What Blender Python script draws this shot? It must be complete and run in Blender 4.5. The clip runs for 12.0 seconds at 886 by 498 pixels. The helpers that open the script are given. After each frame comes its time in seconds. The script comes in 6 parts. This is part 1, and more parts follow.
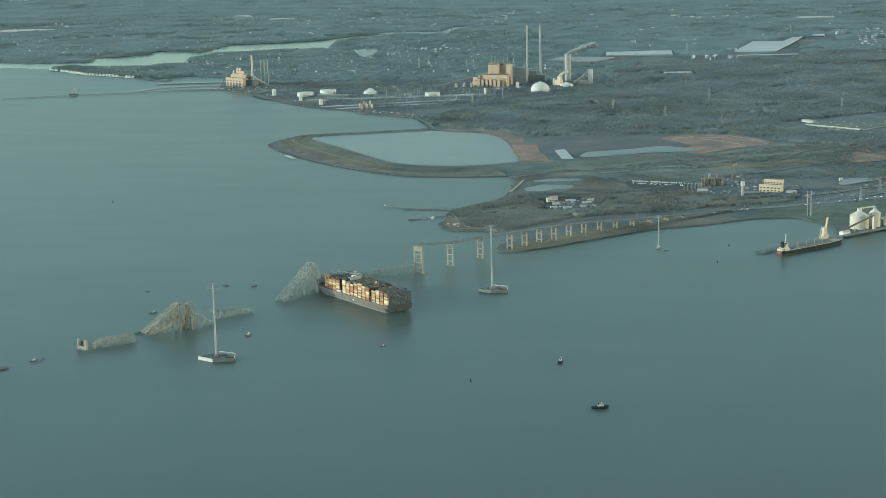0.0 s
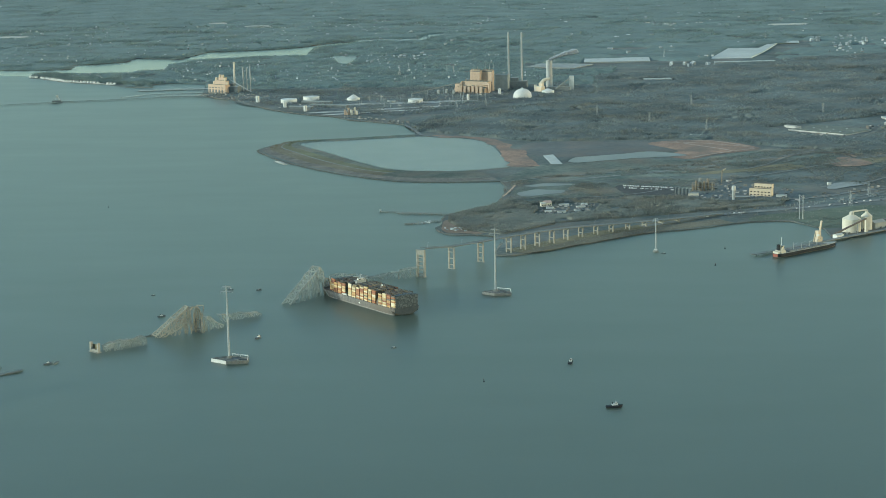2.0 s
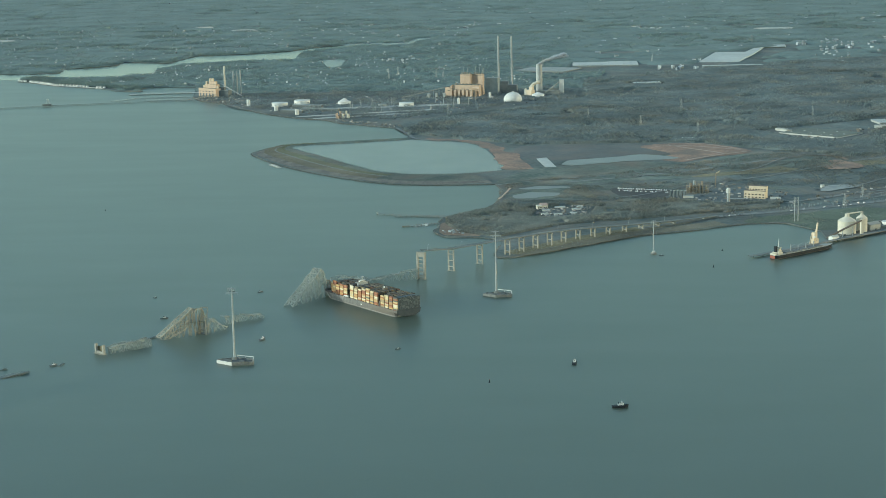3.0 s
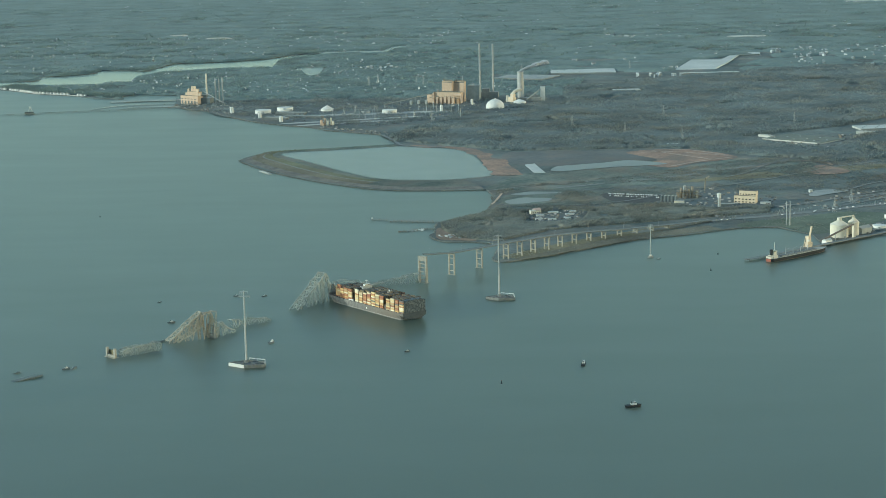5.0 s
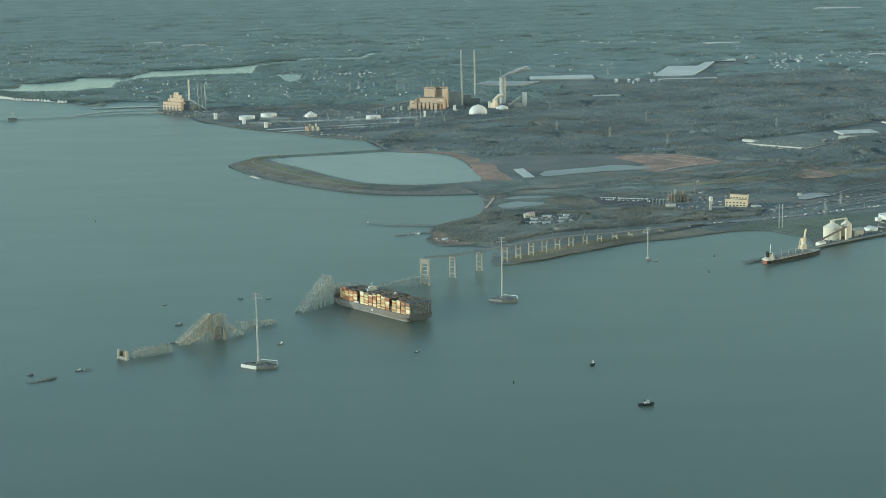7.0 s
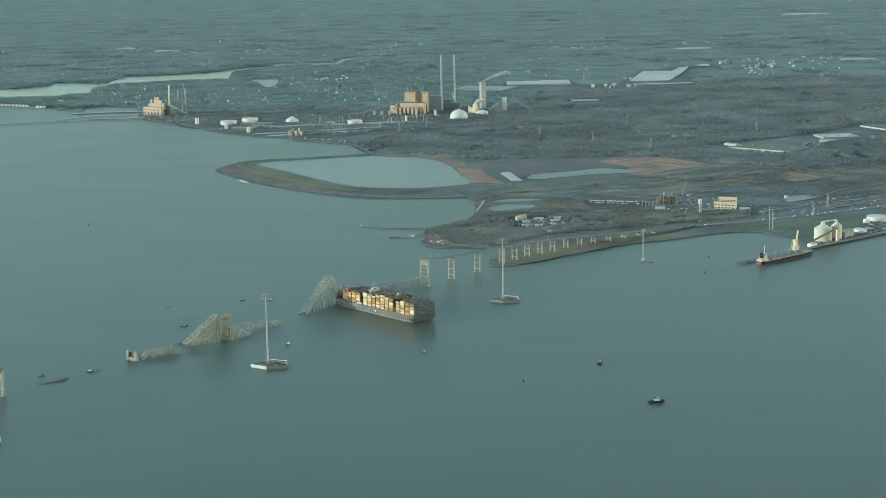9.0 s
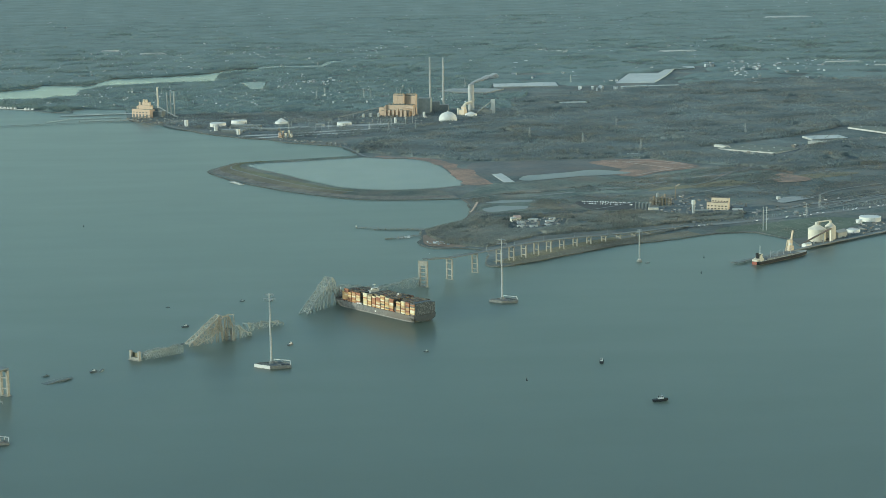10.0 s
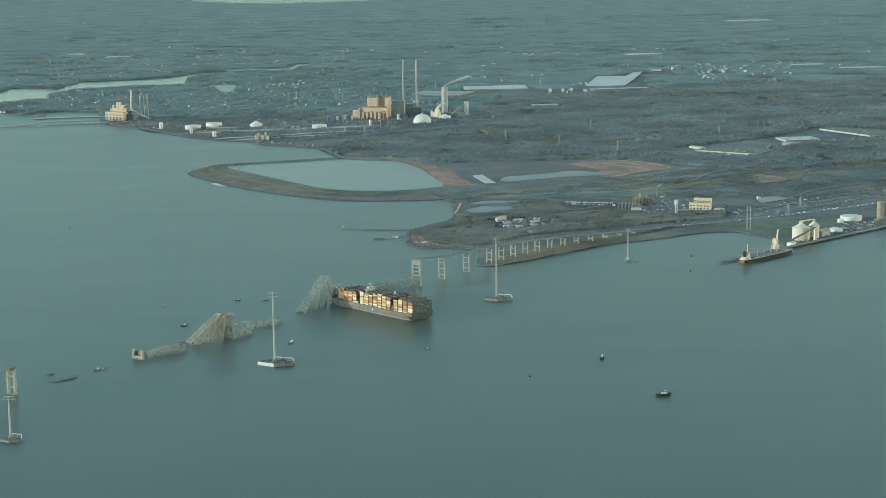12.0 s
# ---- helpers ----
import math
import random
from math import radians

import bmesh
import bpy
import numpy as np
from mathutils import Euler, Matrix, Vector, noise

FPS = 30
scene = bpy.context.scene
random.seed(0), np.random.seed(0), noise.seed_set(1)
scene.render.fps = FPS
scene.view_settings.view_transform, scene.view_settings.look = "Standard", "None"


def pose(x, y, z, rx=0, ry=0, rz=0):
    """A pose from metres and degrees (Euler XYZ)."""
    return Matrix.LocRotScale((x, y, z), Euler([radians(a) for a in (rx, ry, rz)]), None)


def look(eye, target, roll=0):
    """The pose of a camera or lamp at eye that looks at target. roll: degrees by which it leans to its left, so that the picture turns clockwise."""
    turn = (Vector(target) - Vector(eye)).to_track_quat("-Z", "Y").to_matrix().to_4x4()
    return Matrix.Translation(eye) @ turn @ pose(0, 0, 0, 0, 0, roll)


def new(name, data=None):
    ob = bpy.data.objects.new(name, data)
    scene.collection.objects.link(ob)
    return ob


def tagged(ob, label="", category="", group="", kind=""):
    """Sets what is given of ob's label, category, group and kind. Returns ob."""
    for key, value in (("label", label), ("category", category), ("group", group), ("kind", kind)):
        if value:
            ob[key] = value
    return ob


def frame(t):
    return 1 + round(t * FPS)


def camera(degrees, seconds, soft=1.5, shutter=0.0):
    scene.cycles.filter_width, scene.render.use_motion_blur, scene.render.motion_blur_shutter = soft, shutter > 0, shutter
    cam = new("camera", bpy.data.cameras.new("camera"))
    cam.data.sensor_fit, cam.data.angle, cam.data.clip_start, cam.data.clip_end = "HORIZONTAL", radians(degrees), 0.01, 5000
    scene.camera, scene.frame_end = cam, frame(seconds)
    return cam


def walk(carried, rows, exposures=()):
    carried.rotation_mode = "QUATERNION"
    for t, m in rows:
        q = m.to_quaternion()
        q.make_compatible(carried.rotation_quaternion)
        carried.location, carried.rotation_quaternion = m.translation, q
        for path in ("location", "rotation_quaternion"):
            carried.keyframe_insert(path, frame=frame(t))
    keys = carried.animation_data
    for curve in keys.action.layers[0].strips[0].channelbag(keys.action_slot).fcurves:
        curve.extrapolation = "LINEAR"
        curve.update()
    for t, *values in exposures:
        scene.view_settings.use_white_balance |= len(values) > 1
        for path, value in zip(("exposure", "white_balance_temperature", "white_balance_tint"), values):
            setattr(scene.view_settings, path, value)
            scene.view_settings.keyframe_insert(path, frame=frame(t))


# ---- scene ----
U = 0.2  # the whole place is a model at one fifth of life size; plans below are in life-size metres


def cam_pose(x, y, z, yaw, pitch, roll):
    a, b = radians(yaw), radians(pitch)
    eye = Vector((x, y, z)) * U
    ahead = Vector((-math.sin(a) * math.cos(b), math.cos(a) * math.cos(b), math.sin(b)))
    return look(eye, eye + ahead * 10, roll)


cam = camera(27.2, 12.0, soft=0.6)
PATH = [
    (0.0, 237.8, 120.8, 749.5, 3.6556, -11.0221, -1.3428),
    (0.5, 218.4, 109.2, 750.0, 3.3737, -10.9715, -1.3327),
    (1.0, 198.9, 97.9, 750.3, 3.0736, -10.9199, -1.3156),
    (1.5, 179.4, 86.9, 750.6, 2.7632, -10.8658, -1.2955),
    (2.0, 159.8, 76.2, 750.7, 2.4485, -10.8087, -1.2747),
    (2.5, 140.1, 65.8, 750.7, 2.1335, -10.7488, -1.2549),
    (3.0, 120.4, 55.7, 750.6, 1.8208, -10.6868, -1.2366),
    (3.5, 100.5, 45.8, 750.4, 1.5118, -10.6235, -1.2200),
    (4.0, 80.6, 36.2, 750.1, 1.2067, -10.5600, -1.2048),
    (4.5, 60.6, 26.8, 749.7, 0.9053, -10.4973, -1.1904),
    (5.0, 40.5, 17.7, 749.3, 0.6064, -10.4362, -1.1762),
    (5.5, 20.3, 8.7, 748.7, 0.3088, -10.3772, -1.1616),
    (6.0, 0.0, -0.0, 748.1, 0.0110, -10.3209, -1.1463),
    (6.5, -20.4, -8.5, 747.5, -0.2886, -10.2673, -1.1299),
    (7.0, -40.9, -16.9, 746.8, -0.5916, -10.2162, -1.1122),
    (7.5, -61.5, -25.0, 746.0, -0.8995, -10.1673, -1.0934),
    (8.0, -82.2, -33.0, 745.2, -1.2135, -10.1202, -1.0738),
    (8.5, -103.1, -40.9, 744.3, -1.5347, -10.0743, -1.0536),
    (9.0, -124.1, -48.6, 743.5, -1.8639, -10.0293, -1.0333),
    (9.5, -145.2, -56.1, 742.5, -2.2019, -9.9852, -1.0132),
    (10.0, -166.4, -63.6, 741.6, -2.5491, -9.9424, -0.9933),
    (10.5, -187.8, -70.9, 740.6, -2.9060, -9.9024, -0.9734),
    (11.0, -209.3, -78.2, 739.7, -3.2730, -9.8673, -0.9526),
    (11.5, -230.9, -85.3, 738.7, -3.6506, -9.8407, -0.9291),
    (12.0, -252.7, -92.4, 737.7, -4.0397, -9.8279, -0.9002)
]
walk(cam, [(r[0], cam_pose(*r[1:])) for r in PATH],
     exposures=[(0, 1.03, 6330, -10), (12, 1.03, 6330, -10)])

# ---- light: low morning sun and clear sky ----
SUN_EL, SUN_ROT = radians(11), radians(100)
world = bpy.data.worlds.new("sky")
scene.world = world
world.use_nodes = True
wn, wl = world.node_tree.nodes, world.node_tree.links
sky = wn.new("ShaderNodeTexSky")
sky.sky_type = "NISHITA"
sky.sun_disc = False
sky.sun_elevation, sky.sun_rotation = SUN_EL, SUN_ROT
sky.altitude, sky.air_density, sky.dust_density, sky.ozone_density = 200, 1.1, 1.4, 1.7
wl.new(sky.outputs[0], wn["Background"].inputs[0])
wn["Background"].inputs[1].default_value = 0.15
sun = new("sun", bpy.data.lights.new("sun", "SUN"))
sun.data.energy, sun.data.angle, sun.data.color = 2.05, radians(4.0), (1.0, 0.94, 0.85)
to_sun = Vector((-math.cos(SUN_EL) * math.sin(SUN_ROT), math.cos(SUN_EL) * math.cos(SUN_ROT), math.sin(SUN_EL)))
sun.matrix_world = look(to_sun * 400, (0, 0, 0))


# ---- materials ----
def mat(name, c1, c2, size=8.0, rough=0.8, metal=0.0, bump=0.0, vary=0.0, island=False, blotch=0.0, spec=0.3, tint=None, twigs=0.0, crisp=0.3):
    """Two colours mixed by fine and coarse noise of a given life size in metres."""
    m = bpy.data.materials.new(name)
    m.use_nodes = True
    n, l = m.node_tree.nodes, m.node_tree.links
    b = n["Principled BSDF"]
    b.inputs["Roughness"].default_value, b.inputs["Metallic"].default_value = rough, metal
    b.inputs["Specular IOR Level"].default_value = spec
    geo = n.new("ShaderNodeNewGeometry")
    fine, coarse = n.new("ShaderNodeTexNoise"), n.new("ShaderNodeTexNoise")
    fine.inputs["Scale"].default_value, fine.inputs["Detail"].default_value = 1 / (size * U), 5
    coarse.inputs["Scale"].default_value, coarse.inputs["Detail"].default_value = 1 / (size * 9 * U), 4
    for t in (fine, coarse):
        l.new(geo.outputs["Position"], t.inputs["Vector"])
    add = n.new("ShaderNodeMath")
    add.operation = "ADD"
    l.new(fine.outputs[0], add.inputs[0])
    l.new(coarse.outputs[0], add.inputs[1])
    ramp = n.new("ShaderNodeMapRange")
    ramp.inputs["From Min"].default_value, ramp.inputs["From Max"].default_value = 1 - crisp, 1 + crisp
    l.new(add.outputs[0], ramp.inputs["Value"])
    mix = n.new("ShaderNodeMix")
    mix.data_type = "RGBA"
    mix.inputs["A"].default_value, mix.inputs["B"].default_value = (*c1, 1), (*c2, 1)
    l.new(ramp.outputs[0], mix.inputs["Factor"])
    out = mix.outputs["Result"]
    if tint:
        where, share, stain = n.new("ShaderNodeTexNoise"), n.new("ShaderNodeMapRange"), n.new("ShaderNodeMix")
        stain.data_type = "RGBA"
        where.inputs["Scale"].default_value, where.inputs["Detail"].default_value = 1 / (150 * U), 7
        where.inputs["Roughness"].default_value = 0.62
        share.inputs["From Min"].default_value, share.inputs["From Max"].default_value = 0.46, 0.66
        l.new(geo.outputs["Position"], where.inputs["Vector"])
        l.new(where.outputs[0], share.inputs["Value"])
        l.new(share.outputs[0], stain.inputs["Factor"])
        l.new(out, stain.inputs["A"])
        stain.inputs["B"].default_value = (*tint, 1)
        out = stain.outputs["Result"]
    if blotch:
        slow, tone, lit = n.new("ShaderNodeTexNoise"), n.new("ShaderNodeMapRange"), n.new("ShaderNodeHueSaturation")
        slow.inputs["Scale"].default_value, slow.inputs["Detail"].default_value = 1 / (260 * U), 6
        tone.inputs["From Min"].default_value, tone.inputs["From Max"].default_value = 0.3, 0.7
        tone.inputs["To Min"].default_value, tone.inputs["To Max"].default_value = 1 - blotch, 1 + blotch
        l.new(geo.outputs["Position"], slow.inputs["Vector"])
        l.new(slow.outputs[0], tone.inputs["Value"])
        l.new(tone.outputs[0], lit.inputs["Value"])
        l.new(out, lit.inputs["Color"])
        out = lit.outputs[0]
    if vary:
        hsv = n.new("ShaderNodeHueSaturation")
        mr = n.new("ShaderNodeMapRange")
        mr.inputs["To Min"].default_value, mr.inputs["To Max"].default_value = 1 - vary, 1 + vary
        if island:
            l.new(geo.outputs["Random Per Island"], mr.inputs["Value"])
        else:
            l.new(n.new("ShaderNodeObjectInfo").outputs["Random"], mr.inputs["Value"])
        l.new(mr.outputs[0], hsv.inputs["Value"])
        l.new(out, hsv.inputs["Color"])
        out = hsv.outputs[0]
    l.new(out, b.inputs["Base Color"])
    if bump:
        bp = n.new("ShaderNodeBump")
        bp.inputs["Distance"].default_value = bump * U
        bp.inputs["Strength"].default_value = 1.0
        l.new(fine.outputs[0], bp.inputs["Height"])
        l.new(bp.outputs[0], b.inputs["Normal"])
    if twigs:
        lace, both = n.new("ShaderNodeBsdfTranslucent"), n.new("ShaderNodeMixShader")
        both.inputs[0].default_value = twigs
        l.new(out, lace.inputs["Color"])
        soft, lift = n.new("ShaderNodeVectorMath"), n.new("ShaderNodeVectorMath")  # twigs shade like a rounded crown
        soft.operation, lift.operation = "SCALE", "ADD"
        soft.inputs["Scale"].default_value, lift.inputs[1].default_value = 0.5, (0, 0, 0.6)
        l.new(geo.outputs["Normal"], soft.inputs[0])
        l.new(soft.outputs[0], lift.inputs[0])
        for q in (b, lace):
            l.new(lift.outputs[0], q.inputs["Normal"])
        l.new(b.outputs[0], both.inputs[1])
        l.new(lace.outputs[0], both.inputs[2])
        l.new(both.outputs[0], n["Material Output"].inputs["Surface"])
    return m


def palette(name, colours, rough=0.6, island=False):
    """A painted metal whose colour is drawn from a short list, piece by piece."""
    m = mat(name, (1, 1, 1), (0.8, 0.8, 0.8), 3.0, rough)
    n, l = m.node_tree.nodes, m.node_tree.links
    ramp = n.new("ShaderNodeValToRGB")
    ramp.color_ramp.interpolation = "CONSTANT"
    while len(ramp.color_ramp.elements) < len(colours):
        ramp.color_ramp.elements.new(1.0)
    for i, (e, c) in enumerate(zip(ramp.color_ramp.elements, colours)):
        e.position, e.color = i / len(colours), (*c, 1)
    if island:
        l.new(n["Geometry"].outputs["Random Per Island"], ramp.inputs[0])
    else:
        l.new(n.new("ShaderNodeObjectInfo").outputs["Random"], ramp.inputs[0])
    mul = n.new("ShaderNodeMix")
    mul.data_type, mul.blend_type = "RGBA", "MULTIPLY"
    mul.inputs["Factor"].default_value = 1.0
    l.new(n["Mix"].outputs["Result"], mul.inputs["A"])
    l.new(ramp.outputs[0], mul.inputs["B"])
    l.new(mul.outputs["Result"], n["Principled BSDF"].inputs["Base Color"])
    return m


def water_mat(name, deep, shoal, rough, wave):
    """Silty harbour water: a dull body colour under a wind-ruffled surface, with slicks."""
    m = mat(name, deep, shoal, 160.0, rough, spec=0.4)
    n, l = m.node_tree.nodes, m.node_tree.links
    b = n["Principled BSDF"]
    b.inputs["IOR"].default_value = 1.33
    b.subsurface_method = "BURLEY"  # silt scatters light far through the water
    b.inputs["Subsurface Weight"].default_value, b.inputs["Subsurface Scale"].default_value = 1.0, 60 * U
    b.inputs["Subsurface Radius"].default_value = (1, 1, 1)
    geo = n["Geometry"]
    stretch = n.new("ShaderNodeMapping")
    stretch.inputs["Rotation"].default_value = (0, 0, radians(12))
    stretch.inputs["Scale"].default_value = (1, 3.2, 1)
    l.new(geo.outputs["Position"], stretch.inputs[0])
    slick = n.new("ShaderNodeTexNoise")
    slick.inputs["Scale"].default_value, slick.inputs["Detail"].default_value = 1 / (420 * U), 5
    l.new(stretch.outputs[0], slick.inputs["Vector"])
    mr = n.new("ShaderNodeMapRange")
    mr.inputs["From Min"].default_value, mr.inputs["From Max"].default_value = 0.3, 0.7
    mr.inputs["To Min"].default_value, mr.inputs["To Max"].default_value = rough - 0.012, rough + 0.014
    l.new(slick.outputs[0], mr.inputs["Value"])
    l.new(mr.outputs[0], b.inputs["Roughness"])
    chop = n.new("ShaderNodeTexNoise")
    chop.inputs["Scale"].default_value, chop.inputs["Detail"].default_value = 1 / (14 * U), 3
    l.new(stretch.outputs[0], chop.inputs["Vector"])
    bp = n.new("ShaderNodeBump")
    bp.inputs["Distance"].default_value, bp.inputs["Strength"].default_value = wave * U, 1.0
    l.new(chop.outputs[0], bp.inputs["Height"])
    l.new(bp.outputs[0], b.inputs["Normal"])
    return m


WATER = water_mat("harbour_water", (0.079, 0.102, 0.082), (0.087, 0.110, 0.088), 0.31, 0.03)
POND = water_mat("pond_water", (0.095, 0.11, 0.10), (0.118, 0.132, 0.118), 0.25, 0.1)
MUDPOND = water_mat("muddy_pond_water", (0.17, 0.175, 0.162), (0.21, 0.213, 0.196), 0.34, 0.1)
SOIL = mat("scrub_and_soil", (0.083, 0.107, 0.104), (0.155, 0.178, 0.168), 12, 0.95, bump=2.2, blotch=0.32, tint=(0.168, 0.16, 0.14), crisp=0.23)
GRASS = mat("dry_grass", (0.135, 0.13, 0.085), (0.245, 0.215, 0.14), 8, 0.95, bump=0.6, blotch=0.25)
MEADOW = mat("spring_meadow", (0.078, 0.107, 0.095), (0.178, 0.2, 0.172), 13, 0.95, bump=2.2, blotch=0.34, tint=(0.19, 0.17, 0.14), crisp=0.23)
RED = mat("red_clay", (0.19, 0.14, 0.115), (0.42, 0.275, 0.205), 8, 0.95, bump=0.8, tint=(0.17, 0.15, 0.13))
# clay lightened to stand for ridge tops catching the sun
LIT_CLAY = mat("sunlit_clay", (0.33, 0.25, 0.205), (0.50, 0.40, 0.33), 6, 0.95, bump=0.6)
DARKSOIL = mat("dredged_mud", (0.105, 0.117, 0.117), (0.158, 0.162, 0.155), 18, 0.9, bump=0.5, blotch=0.2, tint=(0.17, 0.152, 0.135))
PALE = mat("pale_gravel", (0.36, 0.36, 0.34), (0.48, 0.48, 0.45), 12, 0.9)
ROCK = mat("riprap", (0.09, 0.09, 0.085), (0.24, 0.22, 0.19), 4, 0.95, bump=1.5)
# far woods: aerial haze is mixed into these paler, bluer colours
WOOD_HAZED = mat("haze_tinted_woodland", (0.139, 0.188, 0.180), (0.176, 0.224, 0.212), 30, 1.0, bump=1.2, blotch=0.16, tint=(0.166, 0.205, 0.188), crisp=0.2)
HAZED_TWIGS = mat("haze_tinted_bare_trees", (0.208, 0.272, 0.257), (0.25, 0.315, 0.294), 30, 1.0, vary=0.04, island=True, blotch=0.16, tint=(0.218, 0.264, 0.236), twigs=0.2)
TREE = mat("bare_woodland", (0.108, 0.134, 0.130), (0.158, 0.178, 0.170), 5, 1.0, bump=1.0, blotch=0.32, tint=(0.164, 0.166, 0.142))
TWIGS = mat("bare_trees", (0.200, 0.238, 0.238), (0.265, 0.295, 0.290), 9, 1.0, vary=0.05, island=True, blotch=0.25, tint=(0.282, 0.275, 0.236), twigs=0.2)
ASPHALT = mat("asphalt", (0.06, 0.06, 0.06), (0.10, 0.10, 0.095), 9, 0.9)
DECKING = mat("deck_concrete", (0.17, 0.18, 0.175), (0.26, 0.265, 0.255), 6, 0.9)
# lighter, creamier copy of the concrete below: sunlight put into the piers' colour
LIT_PIERCON = mat("sunlit_pier_concrete", (0.205, 0.202, 0.175), (0.325, 0.316, 0.278), 4, 0.85, bump=0.1)
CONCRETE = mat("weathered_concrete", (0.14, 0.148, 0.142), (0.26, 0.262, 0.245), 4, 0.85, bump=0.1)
STEEL = mat("bridge_steel", (0.20, 0.225, 0.21), (0.335, 0.355, 0.325), 6, 0.6, 0.1)
RUST = mat("scorched_steel", (0.18, 0.155, 0.125), (0.34, 0.285, 0.22), 6, 0.8)
GALV = mat("galvanised_steel", (0.28, 0.30, 0.30), (0.38, 0.40, 0.395), 5, 0.6, 0.1)
WHITE = mat("white_paint", (0.55, 0.55, 0.52), (0.66, 0.655, 0.62), 7, 0.6, vary=0.12)
CREAM = mat("cream_cladding", (0.50, 0.465, 0.385), (0.61, 0.575, 0.485), 8, 0.75)
TAN = mat("tan_cladding", (0.45, 0.335, 0.25), (0.55, 0.42, 0.32), 9, 0.8, bump=0.2)
DARKCLAD = mat("dark_cladding", (0.10, 0.115, 0.12), (0.16, 0.175, 0.175), 9, 0.8)
GREYROOF = mat("grey_roofing", (0.25, 0.27, 0.26), (0.36, 0.37, 0.35), 16, 0.85)
PALEROOF = mat("pale_roofing", (0.40, 0.42, 0.40), (0.52, 0.53, 0.5), 20, 0.8)
GREENROOF = mat("mossy_roofing", (0.13, 0.15, 0.13), (0.2, 0.21, 0.175), 14, 0.9)
HULL = mat("faded_hull_paint", (0.09, 0.093, 0.094), (0.23, 0.217, 0.20), 5, 0.6, bump=0.15, blotch=0.15, tint=(0.15, 0.13, 0.11))
BOOT = mat("red_lead_paint", (0.22, 0.07, 0.05), (0.28, 0.10, 0.07), 8, 0.7)
BLACK = mat("black_hull", (0.02, 0.025, 0.03), (0.035, 0.042, 0.05), 4, 0.7, spec=0.15)
GLASS = mat("dark_glazing", (0.015, 0.02, 0.025), (0.03, 0.035, 0.04), 2, 0.15, spec=0.5)
DECKPAINT = mat("deck_paint", (0.12, 0.105, 0.095), (0.18, 0.155, 0.135), 5, 0.8)
STEAM = mat("steam", (0.8, 0.83, 0.85), (0.88, 0.9, 0.92), 20, 1.0, twigs=0.5)
thin_out, veil = STEAM.node_tree.nodes.new("ShaderNodeBsdfTransparent"), STEAM.node_tree.nodes.new("ShaderNodeMixShader")
veil.inputs[0].default_value = 0.5
STEAM.node_tree.links.new(STEAM.node_tree.nodes["Mix Shader"].outputs[0], veil.inputs[1])
STEAM.node_tree.links.new(thin_out.outputs[0], veil.inputs[2])
STEAM.node_tree.links.new(veil.outputs[0], STEAM.node_tree.nodes["Material Output"].inputs["Surface"])
# boxes on the sunny side: cream paints yellowed with the sun's warmth
BOX_SIDE = palette("sunlit_cream_container_paint", [(0.66, 0.51, 0.27), (0.74, 0.62, 0.39), (0.56, 0.36, 0.15), (0.76, 0.68, 0.50), (0.40, 0.31, 0.19), (0.40, 0.18, 0.09), (0.17, 0.15, 0.13)])
BOX_RUST = palette("rust_container_paint", [(0.42, 0.22, 0.11), (0.28, 0.11, 0.07), (0.55, 0.36, 0.17), (0.36, 0.16, 0.08), (0.5, 0.32, 0.16), (0.62, 0.52, 0.34)])
# boxes facing aft: shade of the ship's stern is put into darker, bluer paint
BOX_SHADED_END = palette("shaded_container_ends", [(0.065, 0.09, 0.108), (0.045, 0.066, 0.082), (0.085, 0.112, 0.13), (0.06, 0.083, 0.10), (0.115, 0.143, 0.16), (0.038, 0.056, 0.072)])
BOX_TOP = palette("container_roofs", [(0.08, 0.066, 0.05), (0.15, 0.125, 0.085), (0.13, 0.07, 0.045), (0.10, 0.085, 0.065), (0.22, 0.17, 0.10), (0.07, 0.07, 0.07)], island=True)
HOUSE = palette("house_paint", [(0.36, 0.39, 0.41), (0.24, 0.27, 0.28), (0.2, 0.22, 0.23), (0.46, 0.49, 0.51), (0.28, 0.31, 0.33), (0.54, 0.57, 0.58)], island=True)
CARS = palette("car_paint", [(0.8, 0.8, 0.8), (0.6, 0.6, 0.62), (0.85, 0.84, 0.8), (0.12, 0.12, 0.13), (0.7, 0.7, 0.7)], 0.3, True)
YARD = mat("oily_yard_ground", (0.097, 0.117, 0.117), (0.18, 0.195, 0.192), 12, 0.9, blotch=0.25, tint=(0.14, 0.148, 0.13))
CLUTTER = palette("yard_clutter_paint", [(0.16, 0.17, 0.17), (0.24, 0.24, 0.23), (0.1, 0.11, 0.11), (0.42, 0.41, 0.39), (0.2, 0.18, 0.15), (0.14, 0.15, 0.15)], island=True)
GIRDER = mat("girder_steel", (0.10, 0.12, 0.12), (0.17, 0.19, 0.185), 5, 0.7)
THICKET = mat("grey_olive_thicket", (0.118, 0.131, 0.113), (0.195, 0.202, 0.172), 4, 1.0, bump=0.8, blotch=0.28, tint=(0.205, 0.19, 0.15))
BRUSH_TWIGS = mat("bare_brushwood", (0.195, 0.213, 0.192), (0.285, 0.29, 0.262), 5, 1.0, vary=0.06, island=True, blotch=0.26, tint=(0.31, 0.28, 0.225), twigs=0.2)
ROADWAY = mat("bridge_roadway", (0.15, 0.165, 0.162), (0.21, 0.224, 0.22), 6, 0.9)
# slate-blue transom paint, deepened because that end lies in shade
SHADED_TRANSOM = mat("shaded_transom_paint", (0.036, 0.05, 0.062), (0.065, 0.08, 0.092), 6, 0.75)
